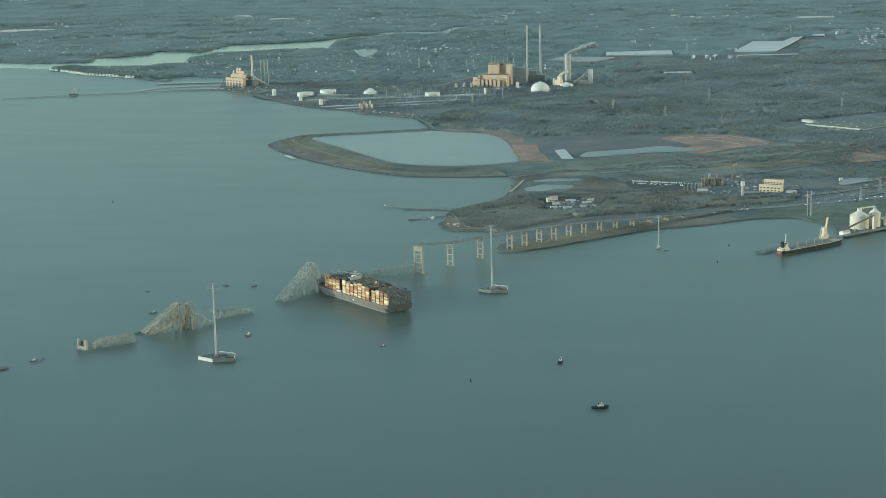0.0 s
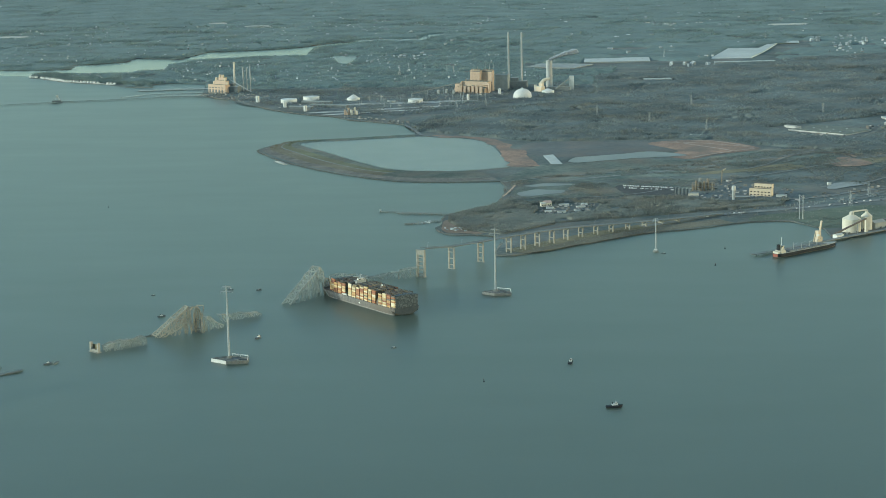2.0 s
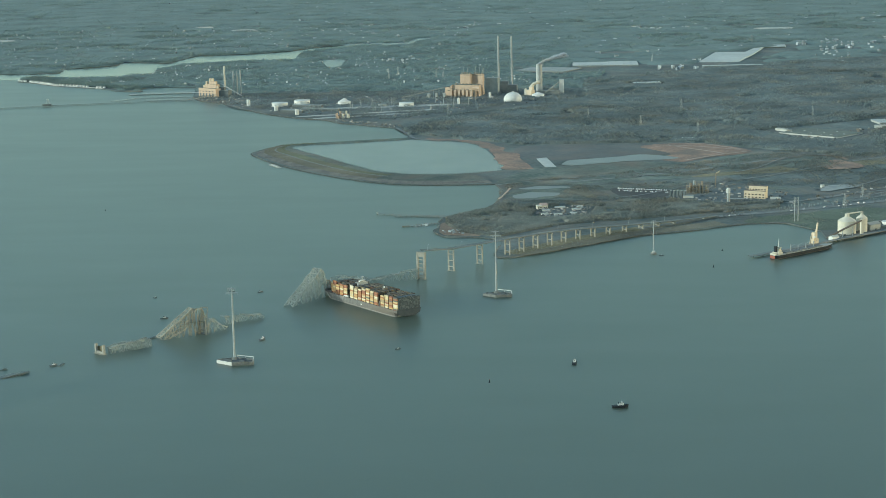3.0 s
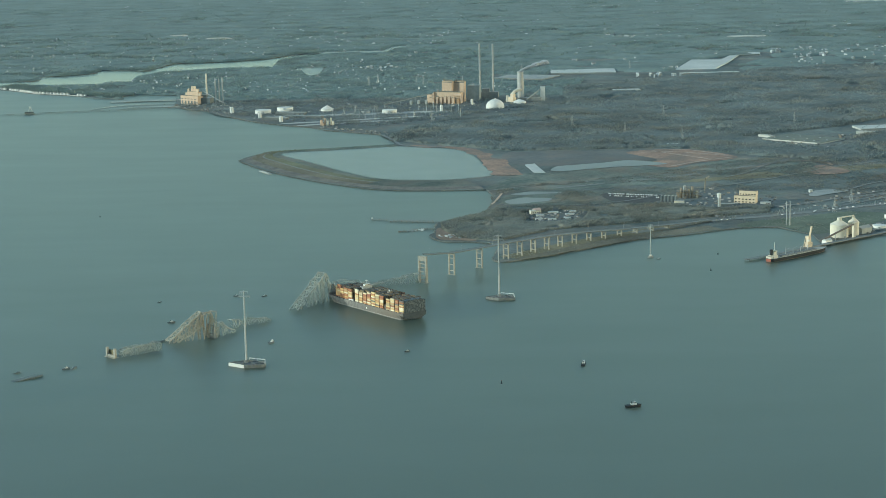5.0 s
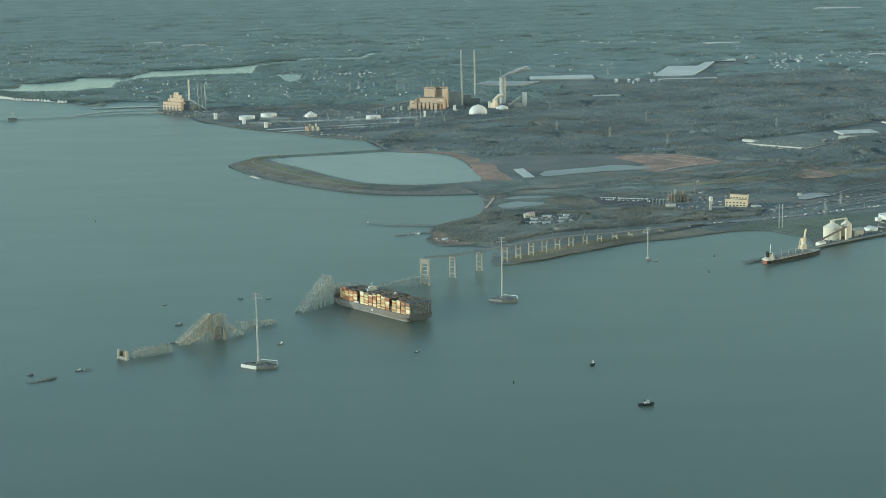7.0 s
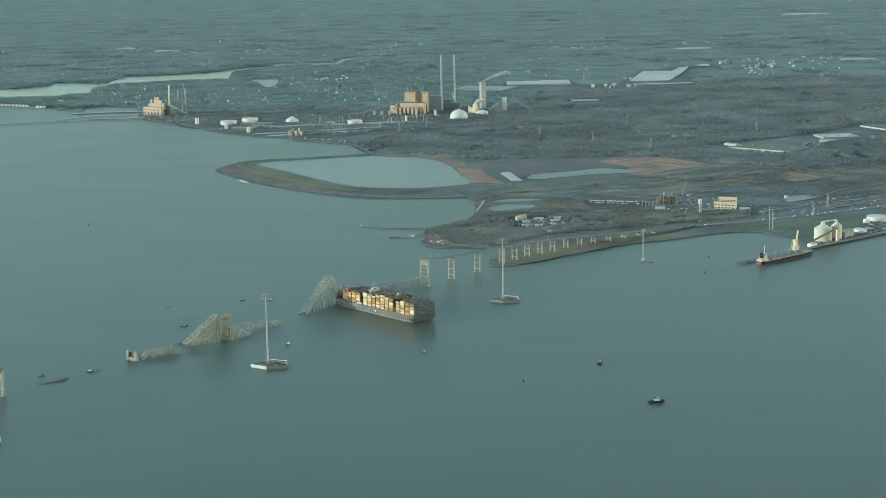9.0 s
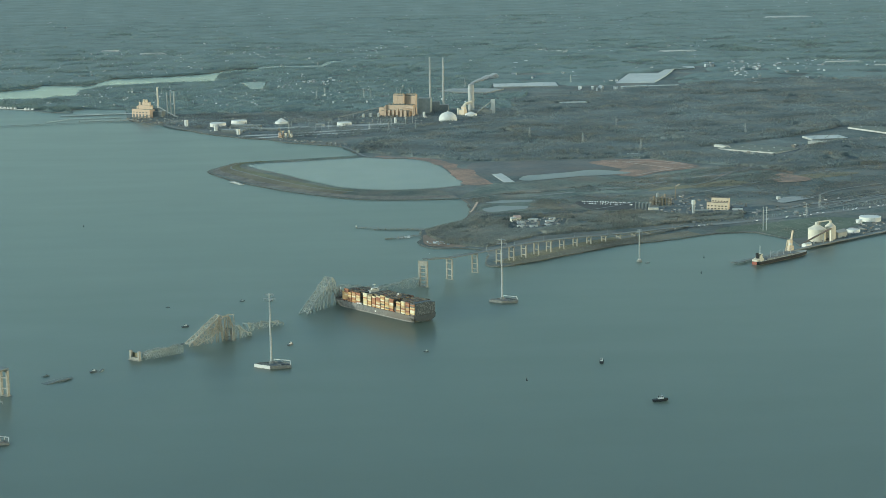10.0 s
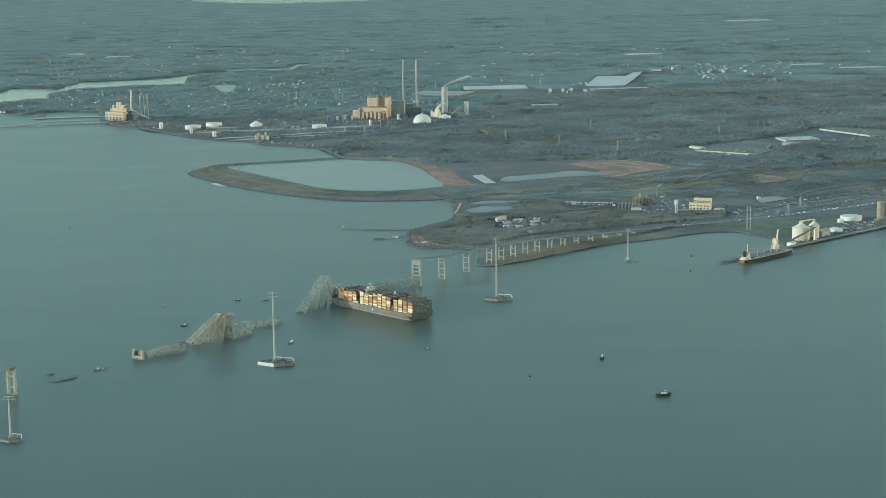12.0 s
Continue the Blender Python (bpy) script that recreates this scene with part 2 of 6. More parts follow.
CHIMNEY = mat("chimney_concrete", (0.30, 0.31, 0.305), (0.40, 0.41, 0.40), 12, 0.85)
SALT = mat("salt_stained_plating", (0.2, 0.195, 0.185), (0.32, 0.30, 0.28), 5, 0.8)
OCHRE = mat("ochre_cladding", (0.50, 0.41, 0.30), (0.60, 0.505, 0.385), 9, 0.8, bump=0.2)


# ---- building blocks ----
class Shape:
    """Collects solids in life-size metres and links them as one mesh."""

    def __init__(self):
        self.v, self.f = [], []

    def add(self, verts, faces):
        k = len(self.v)
        self.v += [tuple(p) for p in verts]
        self.f += [tuple(i + k for i in q) for q in faces]
        return self

    def box(self, x, y, z, sx, sy, sz, rz=0.0):
        """A box standing on z, centred on x, y."""
        c, s = math.cos(radians(rz)), math.sin(radians(rz))
        pts = [(x + c * a * sx / 2 - s * b * sy / 2, y + s * a * sx / 2 + c * b * sy / 2, z + h * sz)
               for h in (0, 1) for a, b in ((-1, -1), (1, -1), (1, 1), (-1, 1))]
        return self.add(pts, [(3, 2, 1, 0), (4, 5, 6, 7), (0, 1, 5, 4), (1, 2, 6, 5), (2, 3, 7, 6), (3, 0, 4, 7)])

    def beam(self, p, q, w, h=None):
        p, q, h = Vector(p), Vector(q), h or w
        d = (q - p).normalized()
        side = d.cross(Vector((0, 0, 1)))
        side = side.normalized() if side.length > 1e-3 else Vector((1, 0, 0))
        up = side.cross(d)
        pts = [e + side * a * w / 2 + up * b * h / 2 for e in (p, q) for a, b in ((-1, -1), (1, -1), (1, 1), (-1, 1))]
        return self.add(pts, [(3, 2, 1, 0), (4, 5, 6, 7), (0, 1, 5, 4), (1, 2, 6, 5), (2, 3, 7, 6), (3, 0, 4, 7)])

    def cyl(self, p, q, r0, r1=None, n=20):
        p, q, r1 = Vector(p), Vector(q), r0 if r1 is None else r1
        d = (q - p).normalized()
        a = d.orthogonal().normalized()
        b = d.cross(a)
        ring = [(a * math.cos(2 * math.pi * i / n) + b * math.sin(2 * math.pi * i / n)) for i in range(n)]
        pts = [p + r * r0 for r in ring] + [q + r * r1 for r in ring]
        return self.add(pts, [(i, (i + 1) % n, n + (i + 1) % n, n + i) for i in range(n)] + [tuple(range(n - 1, -1, -1)), tuple(range(n, 2 * n))])

    def dome(self, x, y, z, r, h, n=24, rings=6):
        pts = [(x + r * math.cos(t) * math.cos(2 * math.pi * i / n), y + r * math.cos(t) * math.sin(2 * math.pi * i / n), z + h * math.sin(t))
               for t in (0.5 * math.pi * k / rings * 0.98 for k in range(rings + 1)) for i in range(n)]
        faces = [(k * n + i, k * n + (i + 1) % n, (k + 1) * n + (i + 1) % n, (k + 1) * n + i) for k in range(rings) for i in range(n)]
        return self.add(pts, faces + [tuple(rings * n + i for i in range(n))])

    def prism(self, pts, z0, z1, taper=0.0):
        n = len(pts)
        cx, cy = sum(p[0] for p in pts) / n, sum(p[1] for p in pts) / n
        top = [(p[0] + (cx - p[0]) * taper, p[1] + (cy - p[1]) * taper, z1) for p in pts]
        return self.add([(p[0], p[1], z0) for p in pts] + top,
                        [(i, (i + 1) % n, n + (i + 1) % n, n + i) for i in range(n)] + [tuple(range(n - 1, -1, -1)), tuple(range(n, 2 * n))])

    def gable(self, x, y, z, sx, sy, h, rz=0.0):
        """A pitched roof with its ridge along the local x."""
        c, s = math.cos(radians(rz)), math.sin(radians(rz))
        loc = [(-1, -1, 0), (1, -1, 0), (1, 1, 0), (-1, 1, 0), (-1, 0, 1), (1, 0, 1)]
        pts = [(x + c * a * sx / 2 - s * b * sy / 2, y + s * a * sx / 2 + c * b * sy / 2, z + k * h) for a, b, k in loc]
        return self.add(pts, [(3, 2, 1, 0), (0, 1, 5, 4), (2, 3, 4, 5), (1, 2, 5), (3, 0, 4)])

    def sheet(self, pts, z):
        return self.add([(p[0], p[1], z) for p in pts], [tuple(range(len(pts)))])

    def mesh(self, name, material):
        me = bpy.data.meshes.new(name)
        me.from_pydata([(a * U, b * U, c * U) for a, b, c in self.v], [], self.f)
        me.materials.append(material)
        me.validate()
        me.update()
        return me


def part(name, shape, material, parent=None, label=""):
    """One mesh object under a thing or a part, in its parent's own coordinates."""
    ob = new(name, shape.mesh(name, material) if isinstance(shape, Shape) else shape)
    if parent:
        ob.parent = parent
    return tagged(ob, label)


def thing(name, at, rz, label, category, group="", kind=""):
    ob = new(name)
    ob.matrix_world = Matrix.Translation(Vector(at) * U) @ Matrix.Rotation(radians(rz), 4, "Z")
    ob.empty_display_size = 1.0
    return tagged(ob, label, category, group, kind)


def place(at, rz=0.0):
    return Matrix.Translation(Vector(at) * U) @ Matrix.Rotation(radians(rz), 4, "Z")


def structure(name, shape, material, label, category):
    return tagged(part(name, shape, material), label, category, kind="structure")


def smooth(pts, k=6, closed=False):
    """Catmull-Rom through the plan points."""
    p = [np.array(q, float) for q in pts]
    n, out = len(p), []
    for i in range(n if closed else n - 1):
        g = (lambda j: p[j % n]) if closed else (lambda j: p[min(max(j, 0), n - 1)])
        a, b, c, d = g(i - 1), g(i), g(i + 1), g(i + 2)
        for s in range(k):
            t = s / k
            out.append(0.5 * (2 * b + (c - a) * t + (2 * a - 5 * b + 4 * c - d) * t * t + (3 * b - a - 3 * c + d) * t ** 3))
    return out if closed else out + [p[-1]]


def ragged(pts, amount, seed=0.0):
    """An uneven shore: each plan point shifted a little by noise."""
    out = []
    for q in pts:
        v = Vector((q[0] / 60, q[1] / 60, seed))
        out.append((q[0] + amount * noise.noise(v), q[1] + amount * noise.noise(v + Vector((9, 4, 2)))))
    return out


def resample(pts, n):
    p = np.array(pts, float)
    s = np.r_[0, np.cumsum(np.linalg.norm(np.diff(p, axis=0), axis=1))]
    u = np.linspace(0, s[-1], n)
    return np.stack([np.interp(u, s, p[:, i]) for i in range(p.shape[1])], 1)


def inside(poly, x, y):
    poly = np.array(poly, float)
    hit = np.zeros(len(x), bool)
    j = len(poly) - 1
    for i in range(len(poly)):
        (xi, yi), (xj, yj) = poly[i], poly[j]
        cross = ((yi > y) != (yj > y)) & (x < (xj - xi) * (y - yi) / (yj - yi + 1e-12) + xi)
        hit ^= cross
        j = i
    return hit


def band(line, width, z, z_end=None):
    """A flat ribbon along a plan line."""
    p = np.array(line, float)
    d = np.gradient(p, axis=0)
    d /= np.linalg.norm(d, axis=1)[:, None]
    nrm = np.stack([-d[:, 1], d[:, 0]], 1) * width / 2
    zs = np.linspace(z, z if z_end is None else z_end, len(p))
    s = Shape()
    s.add([(*q, h) for q, h in zip(p + nrm, zs)] + [(*q, h) for q, h in zip(p - nrm, zs)],
          [(i, len(p) + i, len(p) + i + 1, i + 1) for i in range(len(p) - 1)])
    return s


# ---- water and land ----
FAR_BANK = [(-2700, 8850), (-2300, 8690), (-2075, 8643), (-1949, 8674), (-1976, 8861), (-1867, 8930), (-1748, 9030), (-1745, 9193), (-1510, 9104), (-1491, 9200), (-1442, 9500), (-1346, 9548), (-1141, 9607), (-981, 9717), (-851, 9955), (-719, 10042)]
NEAR_BANK = [(-710, 9919), (-834, 9756), (-897, 9583), (-891, 9330), (-894, 9125), (-1064, 9132), (-1200, 9097), (-1331, 9030), (-1413, 8984), (-1502, 8754), (-1471, 8511), (-1573, 8447), (-1646, 8351), (-1883, 8374), (-2060, 8390)]
POINT_FRONT = [(-2040, 8240), (-1965, 8176), (-1900, 8110), (-1829, 8018), (-1715, 7945), (-1572, 7841), (-1465, 7723), (-1384, 7707), (-1396, 7830), (-1309, 7862), (-1162, 7820)]
PLANT_SHORE = [(-1110, 7420), (-1047, 7249), (-953, 7153), (-829, 6920), (-718, 6739), (-597, 6599), (-487, 6516), (-416, 6408), (-311, 6330), (-217, 6239), (-182, 6084)]
DIKE_OUT = [(-177, 5982), (-541, 5858), (-590, 5823), (-642, 5671), (-604, 5555), (-531, 5404), (-409, 5224), (-300, 5097), (-198, 5006), (-104, 4968), (18, 4957), (109, 4959)]
POINT_SHORE = [(121, 4843), (124, 4750), (103, 4603), (64, 4523), (-14, 4433), (-22, 4311), (-26, 4224), (0, 4179), (64, 4161), (125, 4125)]
CAUSEWAY = [(122, 4060), (109, 3942), (134, 3915), (193, 3949), (262, 4005), (337, 4066), (407, 4128), (475, 4169), (543, 4195), (615, 4237), (702, 4280), (782, 4280), (814, 4238), (848, 4172)]
QUAY = [(846, 4080), (840, 4040), (1157, 4297), (2000, 4960), (6000, 7900)]

water = Shape()
water.sheet([(-16000, -3000), (16000, -3000), (16000, 26000), (-16000, 26000)], 0)
structure("water", water, WATER, "calm teal harbour water ruffled by wind", "water")

CREEKWATER = water_mat("sheltered_water", (0.079, 0.102, 0.082), (0.087, 0.110, 0.088), 0.2, 0.02)
creek = Shape().sheet([(-4300, 9400), (-3400, 9050)] + [(x, y + 70) for x, y in FAR_BANK] + [(x, y - 70) for x, y in NEAR_BANK] + [(-2250, 8420), (-2700, 8640), (-4300, 8950)], 0.15)
structure("creek_water", creek, CREEKWATER, "smooth pale sheltered water of a creek", "water")

shore = [(-16000, 11200), (-6000, 9600), (-3400, 9000)]
shore += ragged(smooth(FAR_BANK, 5), 14) + ragged(smooth(NEAR_BANK, 5), 14) + ragged(smooth(POINT_FRONT, 5), 18) + ragged(smooth(PLANT_SHORE, 5), 12)
shore += smooth(DIKE_OUT, 6) + ragged(smooth(POINT_SHORE, 7), 14) + ragged(smooth(CAUSEWAY, 6), 6) + QUAY + [(16000, 15000), (16000, 25500), (-16000, 25500)]
land = Shape()
n = len(shore)
land.add([(p[0], p[1], -1.0) for p in shore] + [(p[0], p[1], 2.0) for p in shore],
         [(i, (i + 1) % n, n + (i + 1) % n, n + i) for i in range(n)] + [tuple(range(n, 2 * n))])
structure("ground", land, SOIL, "flat wooded lowland with scrub and bare soil", "ground")

# the diked basin: rock slope outside, grass crest, still water within
POND_LINE = [(-173, 5925), (-350, 5866), (-528, 5802), (-418, 5572), (-282, 5322), (-217, 5227), (-117, 5164), (-6, 5153), (103, 5196), (142, 5236)]
dike_o, dike_fine = resample(smooth(DIKE_OUT, 6), 90), resample(smooth(POND_LINE, 6), 400)
dike_i = np.array([dike_fine[int(np.argmin(np.linalg.norm(dike_fine - q, axis=1)))] for q in dike_o])


def dike_strip(stations, first=0, last=90):
    """A strip along the dike between two of its ninety steps; stations: share of the way in, height."""
    s = Shape()
    k = len(stations)
    s.add([(*(dike_o[i] * (1 - f) + dike_i[i] * f), h) for i in range(first, last) for f, h in stations],
          [(i * k + j, (i + 1) * k + j, (i + 1) * k + j + 1, i * k + j + 1) for i in range(last - first - 1) for j in range(k - 1)])
    return s


dike = thing("dike", (0, 0, 0), 0, "long grassy earth dike with a rock slope round a basin", "dike", kind="structure")
part("rock_slope", dike_strip([(0, -0.5), (0.12, 3.0), (0.25, 5.0)]), ROCK, dike, "grey riprap slope")
DRYBANK = mat("brown_winter_grass", (0.125, 0.12, 0.09), (0.215, 0.19, 0.14), 6, 0.95, bump=0.6, blotch=0.25)
LAWN = mat("short_green_grass", (0.094, 0.12, 0.09), (0.155, 0.18, 0.135), 8, 0.95, bump=0.4, blotch=0.2)
OLIVE = mat("olive_grass", (0.105, 0.118, 0.072), (0.185, 0.188, 0.115), 7, 0.95, bump=0.6, blotch=0.25, tint=(0.19, 0.175, 0.12))
for first, last, outer, inner in ((0, 17, MEADOW, MEADOW), (16, 71, DRYBANK, OLIVE), (70, 90, MEADOW, MEADOW)):
    part("bank", dike_strip([(0.25, 5.0), (0.34, 6.0), (0.5, 6.2)], first, last), outer, dike, "rough brown grass bank" if outer is DRYBANK else "dark green grass bank")
    part("crest", dike_strip([(0.5, 6.2), (0.66, 6.2), (0.74, 5.2)], first, last), inner, dike, "olive grass crest" if inner is OLIVE else "dark green grass crest")
    part("inner_slope", dike_strip([(0.74, 5.2), (0.9, 3.4), (1.02, 1.8)], first, last), MEADOW, dike)
part("dike_track", dike_strip([(0.485, 6.32), (0.525, 6.34)], 18, 72), DECKING, dike, "worn grey track along the crest")
pond = Shape().sheet(ragged(smooth(POND_LINE + [(120, 5420), (103, 5517), (44, 5804), (-93, 5888)], 5, True), 6), 2.5)
structure("basin_water", pond, POND, "still pale water filling the diked basin", "pond")


def patch(name, pts, z, material, label, category, rough=10, k=4):
    return structure(name, Shape().sheet(ragged(smooth(pts, k, True), rough, z), z), material, label, category)


EARTH = mat("bare_brown_earth", (0.2, 0.15, 0.115), (0.33, 0.25, 0.19), 5, 0.95, bump=0.5, blotch=0.2)
patch("sand_bank", [(208, 5241), (142, 5232), (100, 5517), (44, 5804), (-90, 5890), (-150, 5940), (-60, 5930), (69, 5850), (150, 5640), (182, 5509)], 2.9, RED, "bare reddish sand bank beside the basin", "sand", 26, 9)
patch("mud_field", [(180, 5480), (194, 5721), (400, 5715), (591, 5702), (680, 5600), (592, 5465), (450, 5390), (300, 5390)], 2.3, DARKSOIL, "bare brown field of drying dredged mud", "field")
patch("clay_field", [(560, 5640), (600, 5705), (747, 5724), (885, 5518), (751, 5413), (654, 5319), (570, 5400), (640, 5480)], 2.7, RED, "bare reddish clay field", "field")
patch("settling_pond", [(310, 5350), (352, 5396), (470, 5445), (560, 5480), (652, 5388), (488, 5347), (325, 5273)], 3.1, MUDPOND, "shallow pale settling pond", "pond", 9)
# flat strips; the lit ridges are drawn by colour alone
for line in ([(640, 5690), (700, 5600), (760, 5520), (800, 5450)], [(600, 5660), (690, 5660), (790, 5600), (860, 5530)], [(690, 5700), (760, 5690), (850, 5560)], [(660, 5340), (740, 5420), (860, 5510)]):
    structure("clay_ridge", band(smooth(line, 5), 11, 3.6), LIT_CLAY, "flat pale strip coloured as a sunlit ridge of clay", "ridge")
structure("sheeted_cell", Shape().prism([(232, 5431), (262, 5452), (285, 5255), (253, 5258)], 2, 3.4), PALEROOF, "pale sheet over a long narrow cell", "cover")
patch("dike_meadow", [(115, 4965), (205, 5225), (300, 5250), (480, 5330), (650, 5300), (760, 5390), (890, 5500), (1100, 5400), (900, 5150), (600, 5000), (400, 4960), (200, 4900)], 2.4, MEADOW, "rough green meadow below the dike", "meadow", 25)
patch("point_pond", [(158, 4742), (182, 4782), (205, 4800), (240, 4790), (276, 4782), (268, 4738), (235, 4722), (215, 4702), (172, 4698)], 2.6, MUDPOND, "small pale pond on the point", "pond", 12)
patch("point_pond", [(172, 4862), (205, 4884), (235, 4902), (300, 4890), (308, 4866), (260, 4858), (230, 4850), (190, 4848)], 2.6, MUDPOND, "small pale pond on the point", "pond", 12)
patch("meadow", [(150, 4830), (320, 4900), (480, 4900), (640, 4960), (760, 4850), (900, 4780), (700, 4700), (420, 4700), (300, 4650), (190, 4640)], 2.3, MEADOW, "rough green meadow between the yards", "meadow", 20)
patch("meadow", [(700, 4290), (790, 4290), (860, 4170), (960, 4260), (1100, 4400), (1000, 4480), (820, 4400), (720, 4350)], 2.3, LAWN, "green field beside the shipping quay", "meadow", 8)
patch("bare_patch", [(285, 4800), (322, 4890), (350, 4880), (352, 4800), (372, 4700), (345, 4690), (320, 4760)], 2.75, DRYBANK, "worn brown grass beside a pond", "field", 14)
patch("yard", [(225, 4420), (240, 4500), (300, 4530), (335, 4500), (320, 4440), (270, 4410)], 2.3, YARD, "gravel yard with clutter on the point", "yard", 6)
patch("car_park", [(420, 4850), (570, 4800), (540, 4690), (440, 4700)], 2.5, ASPHALT, "grey asphalt car park", "car park", 4)
patch("plant_yard", [(560, 4680), (620, 4790), (720, 4900), (860, 4720), (830, 4600), (680, 4570)], 2.5, YARD, "paved industrial yard", "yard", 6)
structure("bank_track", band(smooth([(118, 4690), (128, 4735), (140, 4810), (150, 4878)], 4), 6, 3.4), TAN, "bare sandy track down to the shore", "track")
patch("clay_heap_field", [(1023, 5151), (1057, 5256), (1085, 5289), (1114, 5259), (1143, 5179), (1117, 5134), (1061, 5108)], 3.6, RED, "worn reddish bare ground", "field", 26, 7)
structure("earth_ridge", band(ragged(smooth([(898, 5283), (930, 5322), (965, 5369), (1028, 5407), (1097, 5377), (1119, 5290)], 5), 9), 11, 3.5), EARTH, "low ridge of bare brown earth in the scrub", "ridge")
patch("plain_lot", [(945, 4749), (980, 4828), (1052, 4837), (1062, 4803), (1010, 4759), (964, 4726)], 3.4, GREYROOF, "pale gravel lot", "lot", 8)
patch("dry_meadow", [(640, 5030), (1000, 5240), (1300, 5300), (1250, 5230), (900, 5080)], 2.5, GRASS, "strip of dry grass", "meadow", 15)
patch("power_plant_yard", [(-900, 6990), (-700, 6800), (-430, 6600), (-250, 6500), (100, 6850), (420, 7120), (440, 7420), (-100, 7480), (-500, 7420), (-900, 7350)], 2.3, YARD, "paved coal and tank yard of a power station", "yard", 20)
for k, lot in enumerate(([(-560, 6640), (-150, 6780), (-130, 6810), (-560, 6680)], [(-500, 6570), (-180, 6690), (-170, 6720), (-510, 6600)], [(-420, 6880), (-40, 6930), (-30, 6990), (-430, 6930)], [(-640, 6850), (-330, 6890), (-340, 6930), (-650, 6890)])):
    patch("pale_lot", lot, 2.6 + 0.2 * k, PALE, "pale gravel strip in the tank yard", "lot", 5)
far_water = Shape().sheet(ragged(smooth([(-1700, 21300), (-1000, 20200), (-536, 19900), (300, 20150), (500, 20600), (-500, 21500)], 5, True), 60), 2.6)
structure("distant_water", far_water, POND, "distant sheet of pale water", "water")

# roads
ROAD = smooth([(440, 4232), (560, 4318), (652, 4384), (790, 4436), (932, 4498), (1030, 4548), (1300, 4700), (1800, 5050), (2600, 5700)], 6)
structure("highway", band(ROAD, 24, 2.9), DECKING, "grey four-lane highway along the shore", "road")
structure("back_road", band(smooth([(300, 4960), (620, 5120), (900, 5330), (1150, 5560), (1500, 5750), (2100, 5900)], 6), 14, 2.9), DECKING, "pale road through the meadows", "road")
structure("back_road", band(smooth([(830, 4560), (1000, 4680), (1300, 4850), (1800, 5300)], 6), 12, 3.0), DECKING, "pale road beside the highway", "road")
structure("back_road", band(smooth([(760, 4950), (900, 5060), (1100, 5250), (1400, 5450)], 6), 10, 3.1), DECKING, "pale road through the meadows", "road")

for line, w in (([(913, 4496), (1100, 4660), (1328, 4835), (1700, 5120), (2300, 5600)], 10), ([(1002, 4608), (1362, 4943), (1800, 5330)], 8), ([(934, 4765), (1060, 4829), (1175, 4955), (1416, 5114), (1800, 5420)], 8),
                ([(850, 5351), (1052, 5475), (1215, 5416), (1558, 5561), (2000, 5800)], 8), ([(640, 4560), (760, 4590), (900, 4600), (1050, 4720), (1400, 5000)], 7), ([(150, 4690), (300, 4660), (450, 4700), (600, 4830), (760, 4950)], 6),
                ([(110, 4930), (200, 4985), (380, 5060), (620, 5170), (800, 5330), (960, 5480)], 7), ([(-30, 6180), (175, 5954), (421, 6039), (700, 6200)], 8)):
    structure("track", band(smooth(line, 6), w, 3.2), DECKING, "narrow pale track across the scrub", "road")
for pts in ([(175, 5950), (274, 5985), (280, 5955), (190, 5930)], [(400, 6030), (508, 6160), (540, 6130), (430, 6010)]):
    patch("clearing", pts, 3.0, PALE, "pale clearing at the edge of the woods", "clearing", 4)
structure("beach", band(smooth([(-225, 6245), (-182, 6090), (-150, 5960), (-90, 5905), (0, 5890)], 6), 12, 3.3), DECKING, "narrow pale beach beside the dike", "beach")
patch("bare_bank", [(-17, 4345), (-21, 4250), (-14, 4207), (4, 4186), (70, 4170), (66, 4190), (42, 4214), (22, 4262), (4, 4345)], 3.0, EARTH, "bare brown bank at the tip of the point", "bank", 3)
structure("causeway_ground", band(smooth([(150, 3955), (200, 3985), (262, 4042), (337, 4103), (407, 4163), (475, 4206), (543, 4238), (640, 4290)], 5), 62, 2.45), DRYBANK, "brown winter grass on the causeway", "bank")
structure("causeway_bank", band(smooth([(140, 3955), (198, 4016), (262, 4083), (331, 4147), (406, 4206), (486, 4268), (560, 4318)], 5), 44, 2.6), GRASS, "dry brown grass under the approach spans", "bank")

patch("creek_arm", [(-695, 9930), (-547, 10013), (-376, 9967), (-308, 10286), (-247, 10402), (-250, 10515), (-329, 10470), (-382, 10135), (-556, 10182), (-707, 10097)], 3.4, POND, "narrow pale arm of the creek among trees", "water", 20)
patch("creek_pool", [(-767, 9044), (-701, 8707), (-649, 8573), (-619, 8719), (-616, 9008), (-626, 9145), (-695, 9094)], 3.4, POND, "pale pool among the trees by the creek", "water", 20)
patch("creek_pool", [(-621, 9076), (-384, 9019), (-215, 8945), (4, 8925), (4, 9009), (-218, 9046), (-387, 9104), (-627, 9163)], 3.5, POND, "pale ditch among the trees by the creek", "water", 20)

structure("track", band(smooth([(771, 5087), (845, 5169), (934, 5329), (1001, 5395), (1098, 5404), (1126, 5346)], 6), 6, 3.9), DECKING, "pale dirt track bending through scrub", "road")
structure("track", band(smooth([(893, 5210), (978, 5295), (1049, 5308)], 6), 5, 3.7), DECKING, "pale dirt track bending through scrub", "road")
patch("dry_meadow", [(919, 5205), (969, 5335), (1030, 5377), (1085, 5354), (1045, 5159), (972, 5111)], 2.6, MEADOW, "brown patch of dry scrub land", "meadow", 25)


